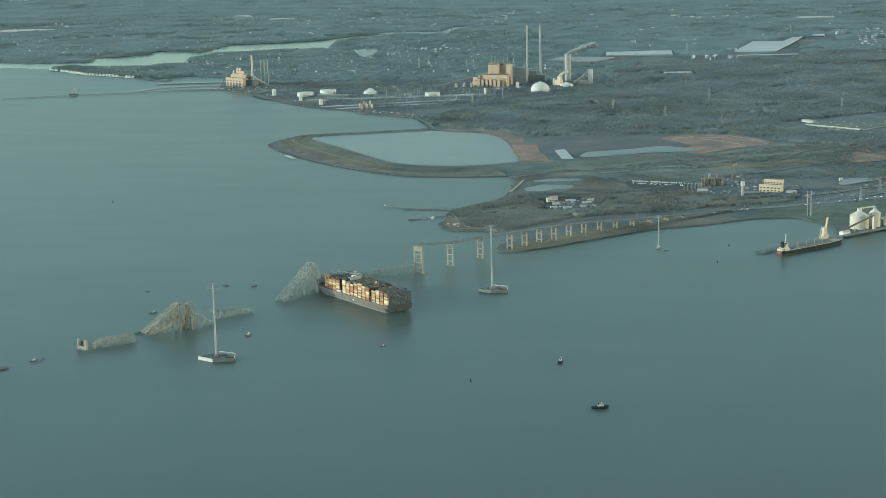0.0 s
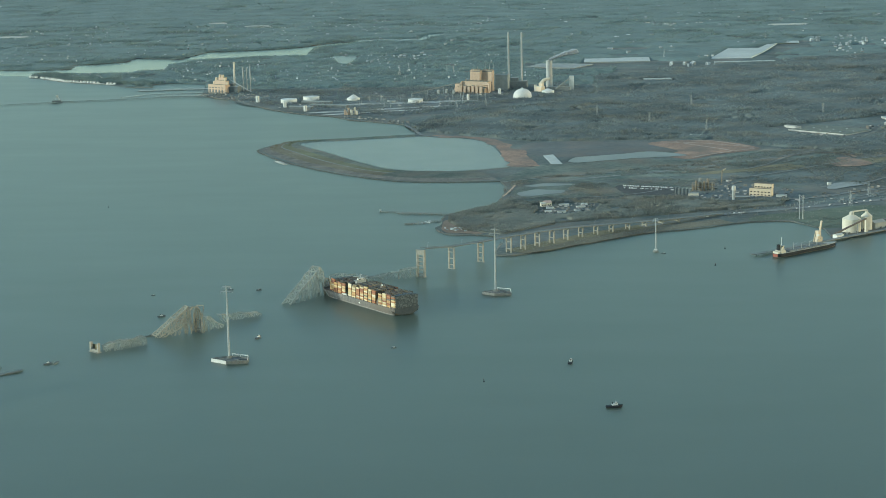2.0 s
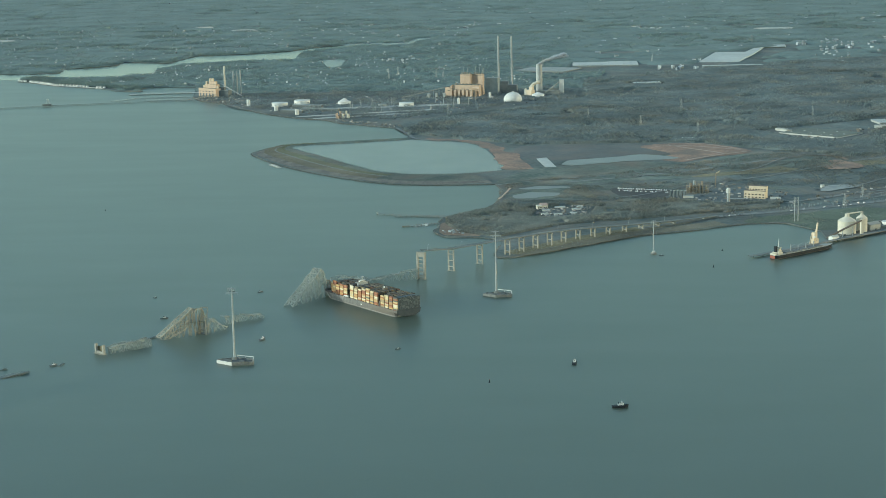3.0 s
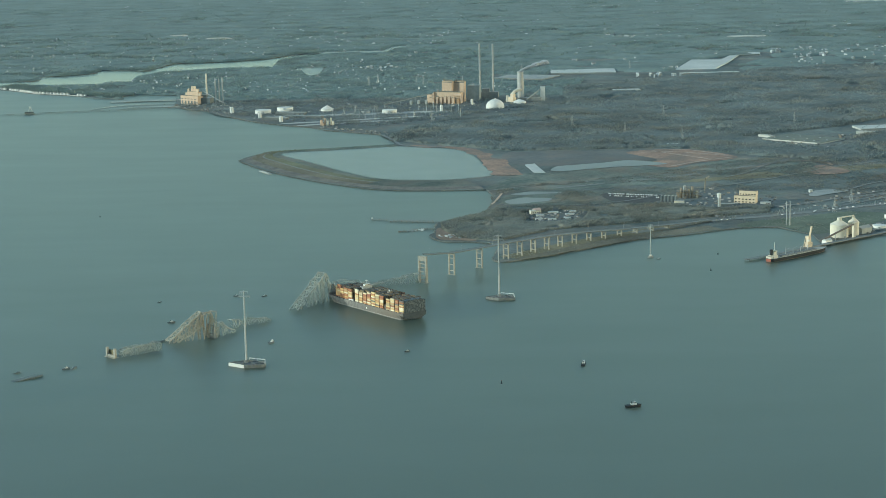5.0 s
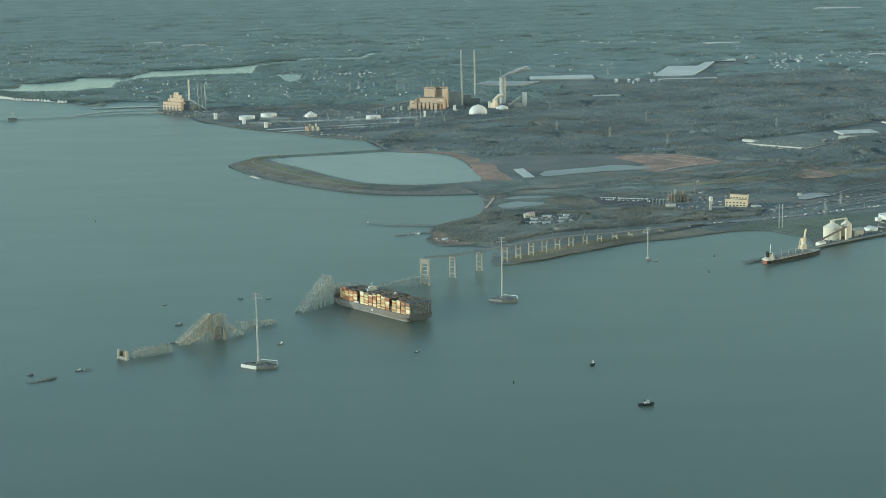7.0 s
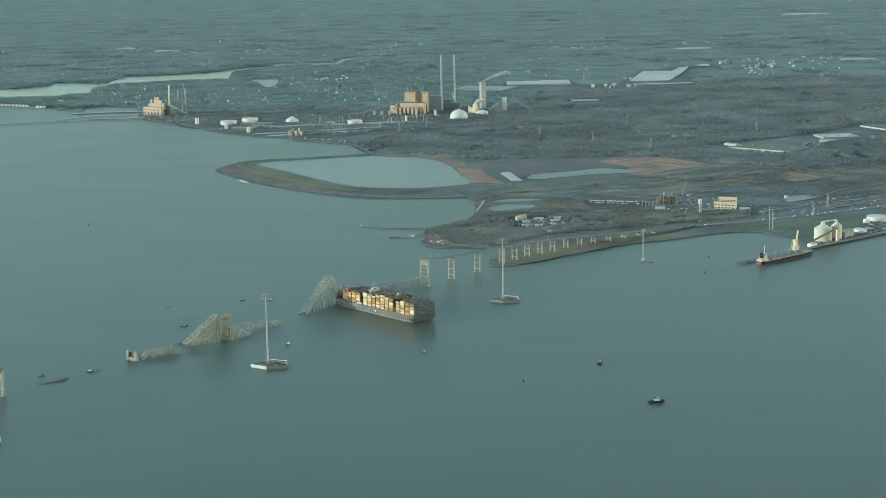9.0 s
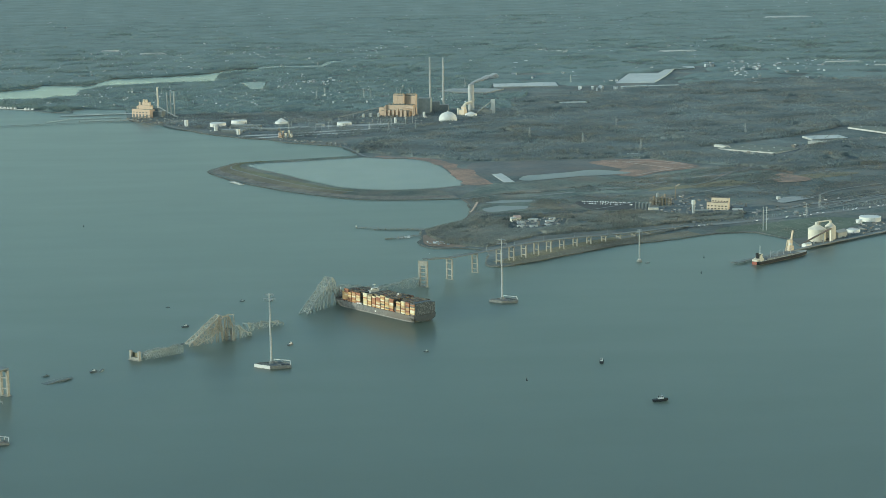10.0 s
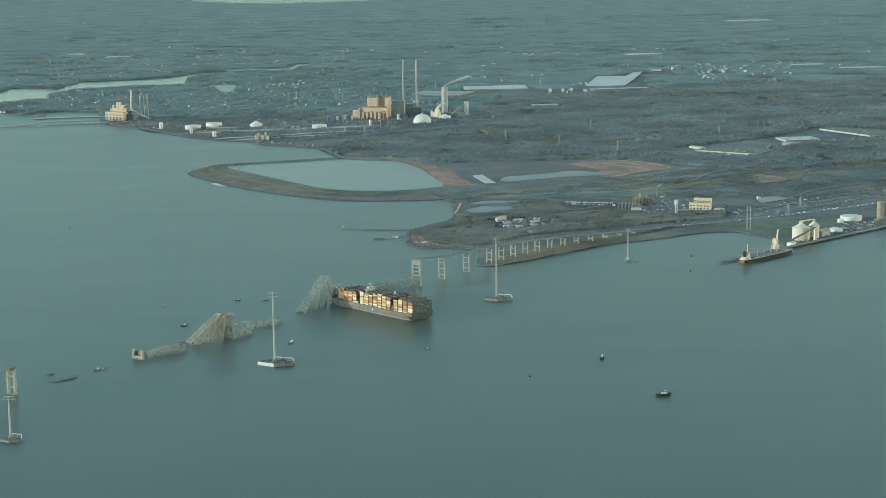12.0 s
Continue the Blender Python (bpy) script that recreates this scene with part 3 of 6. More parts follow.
# ---- the bridge that still stands ----
# x, y, height of the top, outer width, struts
PIERS = [(-41, 3709, 54, 22, 5), (18, 3787, 43, 16, 3), (77, 3857, 39, 16, 3), (136, 3942, 34, 15, 2), (167, 3975, 32, 15, 2), (198, 4012, 30, 15, 2),
         (230, 4046, 28, 15, 1), (262, 4080, 25, 15, 1), (296, 4114, 22, 15, 1), (331, 4144, 19, 15, 1), (367, 4172, 16, 15, 1), (406, 4202, 13, 15, 1), (446, 4235, 10, 15, 1),
         (486, 4264, 8, 15, 1), (526, 4292, 6, 15, 1)]


def bridge_pier(x, y, top, width, struts, ahead, base=0.0, broken=False):
    p = thing("bridge_pier", (x, y, base), math.degrees(math.atan2(ahead[1], ahead[0])) + 90,
              "sunlit concrete bridge pier with %s" % ("broken legs standing in the water" if broken else "two legs and cross struts"), "bridge pier", "bridge piers")
    leg = 3.8 if width > 19 else 2.3
    for s in (-1, 1):
        part("leg", Shape().box(s * (width - leg) / 2, 0, -1, leg, leg * 1.1, top + 1), LIT_PIERCON, p)
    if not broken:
        part("cap", Shape().box(0, 0, top, width + 1.0, leg * 1.2, 1.6), LIT_PIERCON, p)
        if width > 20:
            part("crown", Shape().box(0, 0, top - 9, width - leg * 2, leg * 0.9, 8.4), LIT_PIERCON, p)
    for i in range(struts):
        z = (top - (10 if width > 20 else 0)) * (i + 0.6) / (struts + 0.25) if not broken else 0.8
        part("strut", Shape().box(0, 0, z, width - leg * 2, leg * 0.8, 4.0 if broken else 1.8), LIT_PIERCON, p)
    part("footing", Shape().box(0, 0, -2, width + 3, leg * 2.4, 2.8), LIT_PIERCON, p)
    return p


for i, (x, y, top, width, struts) in enumerate(PIERS):
    a, b = PIERS[max(i - 1, 0)], PIERS[min(i + 1, len(PIERS) - 1)]
    bridge_pier(x, y, top, width, struts, (b[0] - a[0], b[1] - a[1]), 0 if i < 3 else 0.5)

deck = thing("bridge_deck", (0, 0, 0), 0, "long grey road deck on plate girders, climbing from the shore", "bridge deck", kind="structure")
LINE = [(-36, 3712, 56.0)] + [(x, y, top + 1.6) for x, y, top, *_ in PIERS[1:]] + [(566, 4320, 6.0), (640, 4376, 3.2)]
for a, b in zip(LINE, LINE[1:]):
    a, b = Vector(a), Vector(b)
    part("span", Shape().beam(a + Vector((0, 0, 2.6)), b + Vector((0, 0, 2.6)), 16, 0.7), ROADWAY, deck)
    d = (b - a).normalized().cross(Vector((0, 0, 1))).normalized()
    for s in (-5, 5):
        part("girder", Shape().beam(a + d * s + Vector((0, 0, 1.7)), b + d * s + Vector((0, 0, 1.7)), 0.8, 1.1), GIRDER, deck)
        part("bearing", Shape().box(a.x + d.x * s, a.y + d.y * s, a.z - 0.1, 1.0, 1.0, 1.4), GIRDER, deck)
    for s in (-7.9, 7.9):
        part("parapet", Shape().beam(a + d * s + Vector((0, 0, 3.2)), b + d * s + Vector((0, 0, 3.2)), 0.3, 0.5), GIRDER, deck)


def deck_at(f):
    p = resample(LINE, 200)
    return p[int(f * 199)]


# street lamps along the approach
def street_lamp(x, y, z, rz):
    p = thing("street_lamp", (x, y, z), rz, "thin grey street lamp on the bridge deck", "street lamp", "bridge lamps")
    part("pole", Shape().cyl((0, 0, 0), (0, 0, 10), 0.25, 0.15, 6), GALV, p)
    part("arm", Shape().beam((0, 0, 10), (2.5, 0, 10.4), 0.2), GALV, p)
    part("lamp_head", Shape().box(2.8, 0, 10.2, 1.4, 0.6, 0.4), WHITE, p)


for i in range(9):
    q = deck_at(0.02 + i * 0.115)
    street_lamp(q[0], q[1], q[2] + 3.0, 45)

# the far approach, behind the gap
UNIT = Vector((-0.62, -0.785, 0)).normalized()
for k, top in ((0, 41), (62, 38), (124, 35)):
    bridge_pier(-757 + UNIT.x * k, 2880 + UNIT.y * k, top, 19.5, 2, (UNIT.x, UNIT.y))
deck2 = thing("bridge_deck", (0, 0, 0), 0, "stub of grey road deck ending at the gap", "bridge deck", kind="structure")
for k in (0, 62, 124):
    a = Vector((-757, 2880, 44 - k * 0.05)) + UNIT * (k - 4 if k == 0 else k)
    b = Vector((-757, 2880, 44 - (k + 62) * 0.05)) + UNIT * (k + 62)
    part("span", Shape().beam(a + Vector((0, 0, 2.6)), b + Vector((0, 0, 2.6)), 18, 0.8), ROADWAY, deck2)
    for s in (-6, 6):
        d = UNIT.cross(Vector((0, 0, 1))) * s
        part("girder", Shape().beam(a + d + Vector((0, 0, 1.1)), b + d + Vector((0, 0, 1.1)), 1.0, 2.1), GIRDER, deck2)


# ---- the fallen trusses ----
# rusted steel with sunlight put into its lighter colour
TANGLE = mat("sunlit_rusted_steel", (0.235, 0.21, 0.165), (0.42, 0.38, 0.305), 5, 0.8)
PALE_WRECK = mat("dusty_bent_steel", (0.25, 0.245, 0.205), (0.41, 0.395, 0.335), 5, 0.8)


def truss(name, stations, width, label, seed, member=1.3, bend=2.0, skip=0.12, steel=None, cross=True):
    """A wrecked through-truss. stations: x, y, z of the bottom chord and the depth there."""
    rnd = random.Random(seed)
    st = [Vector(s[:3]) for s in stations]
    dep = [s[3] for s in stations]
    d = (st[-1] - st[0])
    across = Vector((-d.y, d.x, 0)).normalized() * width / 2
    t = thing(name, (0, 0, 0), 0, label, "bridge wreckage", "fallen bridge trusses")
    jit = lambda: Vector((rnd.uniform(-bend, bend), rnd.uniform(-bend, bend), rnd.uniform(-bend, bend)))
    low, high = {}, {}
    for s in (-1, 1):
        for i, p in enumerate(st):
            low[s, i] = p + across * s + jit()
            high[s, i] = p + across * s + Vector((0, 0, dep[i])) + jit()

    def put(kind, a, b, w):
        if rnd.random() > skip and (a - b).length > 0.5:
            part(kind, Shape().beam(a, b, w), steel or STEEL, t)
    for s in (-1, 1):
        for i in range(len(st)):
            put("post", low[s, i], high[s, i], member * 0.6)
            if i + 1 < len(st):
                put("bottom_chord", low[s, i], low[s, i + 1], member * 1.2)
                put("top_chord", high[s, i], high[s, i + 1], member * 1.4)
                put("diagonal", low[s, i] if i % 2 else high[s, i], high[s, i + 1] if i % 2 else low[s, i + 1], member * 0.7)
                if cross:
                    put("diagonal", high[s, i] if i % 2 else low[s, i], low[s, i + 1] if i % 2 else high[s, i + 1], member * 0.6)
            if dep[i] > 26 and i + 1 < len(st) and dep[i + 1] > 26:
                a, b = low[s, i].lerp(high[s, i], 0.5), low[s, i + 1].lerp(high[s, i + 1], 0.5)
                put("mid_chord", a, b, member * 0.6)
    for i in range(len(st)):
        put("cross_beam", high[-1, i], high[1, i], member)
        put("cross_beam", low[-1, i], low[1, i], member)
        if i + 1 < len(st):
            put("sway_brace", high[-1, i], high[1, i + 1], member * 0.7)
            put("sway_brace", high[1, i], high[-1, i + 1], member * 0.7)
    return t


def run(a, b, n, sag=0.0):
    """Stations from a to b, each x, y, z, depth."""
    out = []
    for i in range(n + 1):
        f = i / n
        q = [u + (v - u) * f for u, v in zip(a, b)]
        q[2] -= sag * math.sin(math.pi * f)
        out.append(tuple(q))
    return out


truss("fallen_truss", run((-558, 3112, -3, 14), (-497, 3160, -4, 18), 10), 17, "twisted pale steel truss lying half sunk in the water", 3, 1.15, 2.0, 0.16)
truss("fallen_truss", run((-490, 3208, -9, 13), (-434, 3240, 23, 27), 7), 16, "tall bent steel truss heaped against a bridge pier", 5, 1.4, 1.2, 0.03, PALE_WRECK, cross=False)
truss("fallen_truss", run((-480, 3212, -4, 9), (-438, 3238, -4, 38), 7), 14, "rusty bent steel under a fallen truss", 31, 0.9, 3.0, 0.38, TANGLE)
truss("fallen_truss", run((-438, 3238, -3, 46), (-413, 3255, -3, 49), 6), 14, "dense tangle of bent truss members round a bridge pier", 8, 1.15, 3.4, 0.3, TANGLE)
truss("fallen_truss", run((-422, 3250, -3, 45), (-402, 3264, -3, 20), 4), 14, "dark twisted steel hanging from a bridge pier", 41, 1.1, 2.6, 0.3)
truss("fallen_truss", run((-402, 3268, -3, 26), (-381, 3284, -4, 9), 3), 12, "thin bent truss member awash between the wrecks", 19, 1.1, 2.0, 0.25)
truss("fallen_truss", run((-392, 3324, -4, 20), (-324, 3376, -8, 13), 8), 12, "twisted steel truss sinking into the water", 9, 1.2, 2.4, 0.3)
truss("fallen_truss", run((-286, 3461, -3, 5), (-236, 3545, -3, 60), 8) + run((-231, 3552, -3, 48), (-224, 3566, -3, 26), 2), 19, "tall steel truss lying across the bow of the ship", 11, 1.3, 1.3, 0.03)
truss("fallen_truss", run((-224, 3562, 8, 24), (-206, 3556, 12, 12), 3), 12, "crumpled truss steel draped over the ship's bow", 23, 0.9, 2.0, 0.3, RUST)
truss("fallen_truss", run((-50, 3704, -2, 23), (-147, 3686, -5, 9), 8), 16, "pale steel truss sloping from a pier into the water", 14, 1.2, 1.4, 0.12)
truss("fallen_truss", run((-150, 3690, -5, 13), (-222, 3712, -8, 13), 6), 16, "twisted steel truss half sunk in the water", 15, 1.2, 2.6, 0.25)

# remains of two piers under the wreckage
bridge_pier(-572, 3108, 17, 25, 1, (0.66, 0.75), 0, True)
back = thing("sunken_deck", (-572, 3114, 0), 48, "upended slab of road deck behind a broken pier", "bridge wreckage", "pieces of fallen deck")
part("slab", Shape().box(0, 0, -1, 1.2, 17, 13), GRASS, back)
# this pier takes the darker concrete, to stay dim beneath the steel
p18 = thing("bridge_pier", (-417, 3249, 0), 48, "darker concrete bridge pier hung with wreckage", "bridge pier", "bridge piers")
for q in (-1, 1):
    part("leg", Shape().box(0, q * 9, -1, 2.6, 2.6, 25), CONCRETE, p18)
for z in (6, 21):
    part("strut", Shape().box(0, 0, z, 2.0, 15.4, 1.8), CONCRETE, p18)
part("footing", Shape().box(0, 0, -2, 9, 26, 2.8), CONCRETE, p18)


def debris(x, y, length, rz, seed):
    rnd = random.Random(seed)
    t = thing("sunken_deck", (x, y, 0), rz, "slab of broken road deck awash in the water", "bridge wreckage", "pieces of fallen deck")
    part("slab", Shape().beam((-length / 2, 0, -0.5), (length / 2, 0, 2.5), length * 0.28, 1.2), GIRDER, t)
    for k in range(4):
        a = (rnd.uniform(-0.5, 0.2) * length, rnd.uniform(-0.2, 0.2) * length, 0)
        part("girder", Shape().beam(a, (a[0] + length * 0.5, a[1] + rnd.uniform(-3, 3), rnd.uniform(1, 3.5)), 0.8), STEEL if k < 2 else GIRDER, t)


debris(-690, 2964, 46, 40, 1)
debris(-676, 2978, 26, 25, 6)
debris(-713, 3003, 12, 10, 2)
debris(-622, 3030, 14, 60, 4)
debris(-505, 3216, 20, 30, 5)


# ---- power-line towers on their islands ----
def power_tower(x, y, height, length, rz, round_base=False):
    t = thing("power_line_tower", (x, y, 0), rz, "tall pale steel power-line mast on a concrete island" if not round_base else "slender pale steel power-line mast on a small base", "power tower", "river power masts")
    part("mast", Shape().cyl((0, 0, 3), (0, 0, height), 1.9 if not round_base else 1.3, 1.0, 12), GALV, t)
    for z, w in ((height * 0.985, 14), (height * 0.925, 20)):
        w = w * (0.7 if round_base else 1)
        arm = part("crossarm", Shape().beam((-w / 2, 0, z), (w / 2, 0, z), 1.3, 1.5), GALV, t)
        for k in (-1, -0.5, 0.5, 1):
            part("insulator", Shape().cyl((k * w / 2, 0, z), (k * w / 2, 0, z - 3.5), 0.3, 0.3, 6), GALV, arm)
    if round_base:
        part("base", Shape().cyl((0, 0, -1), (0, 0, 4), 6.0, 5.4, 14), CONCRETE, t)
        part("pile_cap", Shape().box(0, 0, 4, 6, 6, 2.5), WHITE, t)
        part("fender", Shape().cyl((0, 0, 0.8), (0, 0, 1.8), 6.6, 6.6, 14), DECKING, t)
        return t
    k = length / 62
    rim = [(u * k, v * k) for u, v in ((-29, -7), (-1, -27), (34, -22), (32.5, -4), (4, 10), (-22, 2))]
    part("island", Shape().prism(rim, -1, 3.0), CONCRETE, t, "weathered concrete island")
    for i in range(6):
        p, q = rim[i], rim[(i + 1) % 6]
        part("fender_wall", Shape().beam((*p, 2.6 * k), (*q, 2.6 * k), 1.4, 6.0 * k), WHITE if i == 0 and length > 60 else CONCRETE, t)
    part("deck_surface", Shape().prism([(u * 0.92, v * 0.9) for u, v in rim], 3.0, 3.5), DARKSOIL, t, "dark mossy deck")
    part("pedestal", Shape().cyl((0, 0, 3.4), (0, 0, 8.0), 4.6, 3.6, 14), CONCRETE, t)
    for x, y, w in ((-14, -4, 9), (-6, -10, 6), (14, -12, 8), (22, -10, 5)):
        part("deck_housing", Shape().box(x * k, y * k, 3.4, w * k, 4 * k, 2.2, -20), DARKCLAD, t)
    for i in (3, 4):
        p, q = (rim[3], rim[4]) if i == 3 else (rim[3], rim[2])
        part("railing", Shape().beam((*p, 9), (*q, 9 if i == 3 else 6), 0.9, 1.2), WHITE, t)
        for f in (0.0, 0.5, 1.0):
            g = (p[0] + (q[0] - p[0]) * f, p[1] + (q[1] - p[1]) * f)
            part("rail_post", Shape().beam((*g, 5), (*g, 9 if i == 3 else 6.5), 0.7), WHITE, t)
    return t


power_tower(-329.2, 3038, 128, 62, 0)
power_tower(111.5, 3541, 127.5, 55, 0)
power_tower(450, 3936, 73, 0, 0, True)
power_tower(-714, 2592, 68, 32, 0)


# ---- the container ship ----
SHIP_RZ = 128.0
SL, SB = 272.0, 54.0
ship = thing("container_ship", (-50.5, 3365.5, 0), SHIP_RZ, "huge loaded container ship with faded grey hull under fallen bridge", "container ship")
ship.matrix_world = ship.matrix_world @ Matrix.Diagonal((1, 1, 0.91, 1))


def hull_ring(z, f_bow, f_stern, narrow):
    """Half-breadths along the hull at one height."""
    out = []
    for i in range(25):
        f = i / 24
        b = SB / 2 * narrow
        if f > 0.8:
            b *= max(0.02, 1 - ((f - 0.8) / 0.2) ** (1.6 + f_bow))
        if f < 0.1:
            b *= 0.8 + 0.2 * min(1, f / 0.1) ** 0.6 if f_stern else 1.0
        out.append((f * (SL + (10 if f_bow > 0.6 else 0)) + (8 if f_stern and f == 0 else 0), b, z))
    return out


def loft(rings):
    s = Shape()
    m = len(rings[0])
    pts = []
    for r in rings:
        pts += [(x, b, z) for x, b, z in r] + [(x, -b, z) for x, b, z in reversed(r)]
    w = 2 * m
    faces = [(k * w + i, k * w + (i + 1) % w, (k + 1) * w + (i + 1) % w, (k + 1) * w + i) for k in range(len(rings) - 1) for i in range(w)]
    return s.add(pts, faces + [tuple((len(rings) - 1) * w + i for i in range(w))])


hull = part("hull", loft([hull_ring(2.2, 0.2, True, 0.97), hull_ring(6, 0.4, True, 1.0), hull_ring(10, 0.7, False, 1.0), hull_ring(14.0, 1.0, False, 1.0)]), HULL, ship, "faded blue-grey hull")
part("boot_top", loft([hull_ring(-1.5, 0.0, True, 0.95), hull_ring(2.2, 0.2, True, 0.975)]), SALT, ship, "pale salt-stained band at the waterline")
part("main_deck", loft([[(x, b * 0.985, 14.0) for x, b, z in hull_ring(14, 1.0, False, 1.0)], [(x, b * 0.985, 14.3) for x, b, z in hull_ring(14, 1.0, False, 1.0)]]), DECKPAINT, ship)
fc = [(x, b, z) for x, b, z in hull_ring(14, 1.0, False, 1.0) if x > 0.88 * SL]
part("forecastle", Shape().prism([(x, b) for x, b, z in fc] + [(x, -b) for x, b, z in reversed(fc)], 14.2, 18.0), HULL, ship)
for k in range(24):
    part("lashing_bridge", Shape().box(14.1 + k * 13.8 + (6 if k > 2 else 0) + (7 if k > 8 else 0), 0, 14.2, 0.9, SB * 0.95, 6.0), RUST, ship) if k < 14 else None
# accommodation block and funnel
house = part("accommodation", Shape().box(163.4, -7, 14.2, 4.6, SB * 0.4, 29), GALV, ship, "weathered grey accommodation block")
part("wheelhouse", Shape().box(163.4, -7, 43.2, 5.0, SB * 0.26, 3.0), WHITE, house)
part("window_band", Shape().box(160.4, -7, 44.2, 0.4, SB * 0.23, 1.2), GLASS, house)
part("mast", Shape().cyl((163.4, -7, 46), (163.4, -7, 57), 0.8, 0.4, 8), GALV, house)
part("radar", Shape().box(163.4, -7, 53, 1, 7, 0.8), WHITE, house)
part("bridge_wing", Shape().box(163.4, -7, 42.4, 3, SB * 0.56, 1.0), GALV, house)
part("lifeboat", Shape().cyl((161, SB / 2 - 0.5, 16.5), (171, SB / 2 - 0.5, 16.5), 1.9, 1.5, 10), WHITE, ship, "white lifeboat")
part("funnel", Shape().box(84, -5, 14.2, 7, 9, 30), HULL, ship, "grey funnel casing")
part("engine_casing", Shape().box(60, 0, 14.2, 3.6, SB * 0.9, 11), DECKPAINT, ship, "rusty engine casing")
part("funnel_top", Shape().box(84, -5, 44.2, 4, 4, 3), WHITE, ship)
for k in (-1, 1):
    part("exhaust", Shape().cyl((84 + 2 * k, -5, 44), (84 + 2 * k, -5, 48.5), 0.7, 0.7, 10), BLACK, ship)
tr = Shape()
outline = [(-15, 1.5), (12, 1.5), (SB / 2 - 2, 6.5), (SB / 2 - 0.3, 15.4), (-SB / 2 + 0.3, 15.4), (-SB / 2 + 2, 6.5)]
tr.add([(x, u, v) for x in (-0.9, 0.2) for u, v in outline], [tuple(range(6)), tuple(range(11, 5, -1))] + [(i, 6 + i, 6 + (i + 1) % 6, (i + 1) % 6) for i in range(6)])
part("transom", tr, SHADED_TRANSOM, ship, "slate-blue transom, darkened as its shaded side")
for k in range(26):
    part("lashing_gear", Shape().box(8 + 9.1 * k, 25.6 - max(0, k - 22) * 2.0, 14.3, 3.2, 0.8, 0.9 + 1.3 * (k * 7 % 5) / 5), SALT if k % 3 else BOOT, ship)
part("pilot_door", Shape().box(118, 26.9, 6, 4, 0.5, 3), WHITE, ship)
part("deck_hut", Shape().box(176, 25.0, 14.3, 5, 2.4, 2.8), WHITE, ship)
part("bow_mast", Shape().cyl((SL - 8, 0, 18), (SL - 8, 0, 34), 0.6, 0.3, 8), WHITE, ship)

# cargo: the outer row and the after end box by box, the rest as one heap of boxes
BAYS = [0.5 + 14.0 * i for i in range(4)] + [63.5 + 13.6 * i for i in range(7)] + [167.5 + 13.6 * i for i in range(5)]
rnd = random.Random(21)
box_mesh = {}


def container(x, y, z, tone, length=11.2):
    key = (tone.name, round(length, 1))
    if key not in box_mesh:
        s = Shape().box(0, 0, 0, length, 2.36, 2.78)
        for e in (-1, 1):
            for q in (-1, 1):
                s.box(e * (length / 2 - 0.1), q * 1.14, 0.02, 0.3, 0.2, 2.84)
            s.box(e * length / 2, 0, 2.6, 0.12, 2.4, 0.22)
        box_mesh[key] = s.mesh("shipping_container", tone)
    ob = new("shipping_container", box_mesh[key])
    ob.matrix_world = ship.matrix_world @ Matrix.Translation(Vector((x, y, z)) * U)
    return tagged(ob, "weathered steel shipping container stacked on a ship", "container", "containers on the ship")


RUSTY = (1, 4, 7, 8, 13, 14, 15)
heap = Shape()
for bi, x0 in enumerate(BAYS):
    x = x0 + 6.3
    rows = 21 if x < 205 else (19 if x < 222 else (15 if x < 242 else 11))
    base = 9 if x < 150 else (8 if x < 225 else 7)
    gap = bi in (3, 11)
    for r in range(rows):
        y = (r - (rows - 1) / 2) * 2.5
        tiers = base + rnd.choice((0, 0, 0, -1))
        if bi == 0 and r in (0, rows - 1):
            tiers = base - 1
        if gap and r > rows - 6:
            tiers -= rnd.choice((2, 3, 4))
        if abs(x - 84) < 7 and abs(y + 5) < 6:
            continue
        edge = r == rows - 1
        if edge:
            tiers = base - (bi * 7 % 5 == 1) - (bi * 5 % 7 == 3) + (bi % 4 == 2)
        for k in range(tiers):
            z = 15.2 + k * 2.92
            if edge:
                container(x, y, z, BOX_RUST if (bi in RUSTY) == (rnd.random() < 0.8) else BOX_SIDE)
            elif bi == 0:
                container(x, y, z, BOX_SHADED_END)
            elif k >= tiers - 2 or r == 0 or (gap and r > rows - 7):
                heap.box(x, y, z, 11.0, 2.38, 2.8)
part_heap = tagged(part("stacked_containers", heap, BOX_TOP, None), "many shipping containers stacked inside the ship's load", "containers", kind="stuff")
part_heap.matrix_world = ship.matrix_world


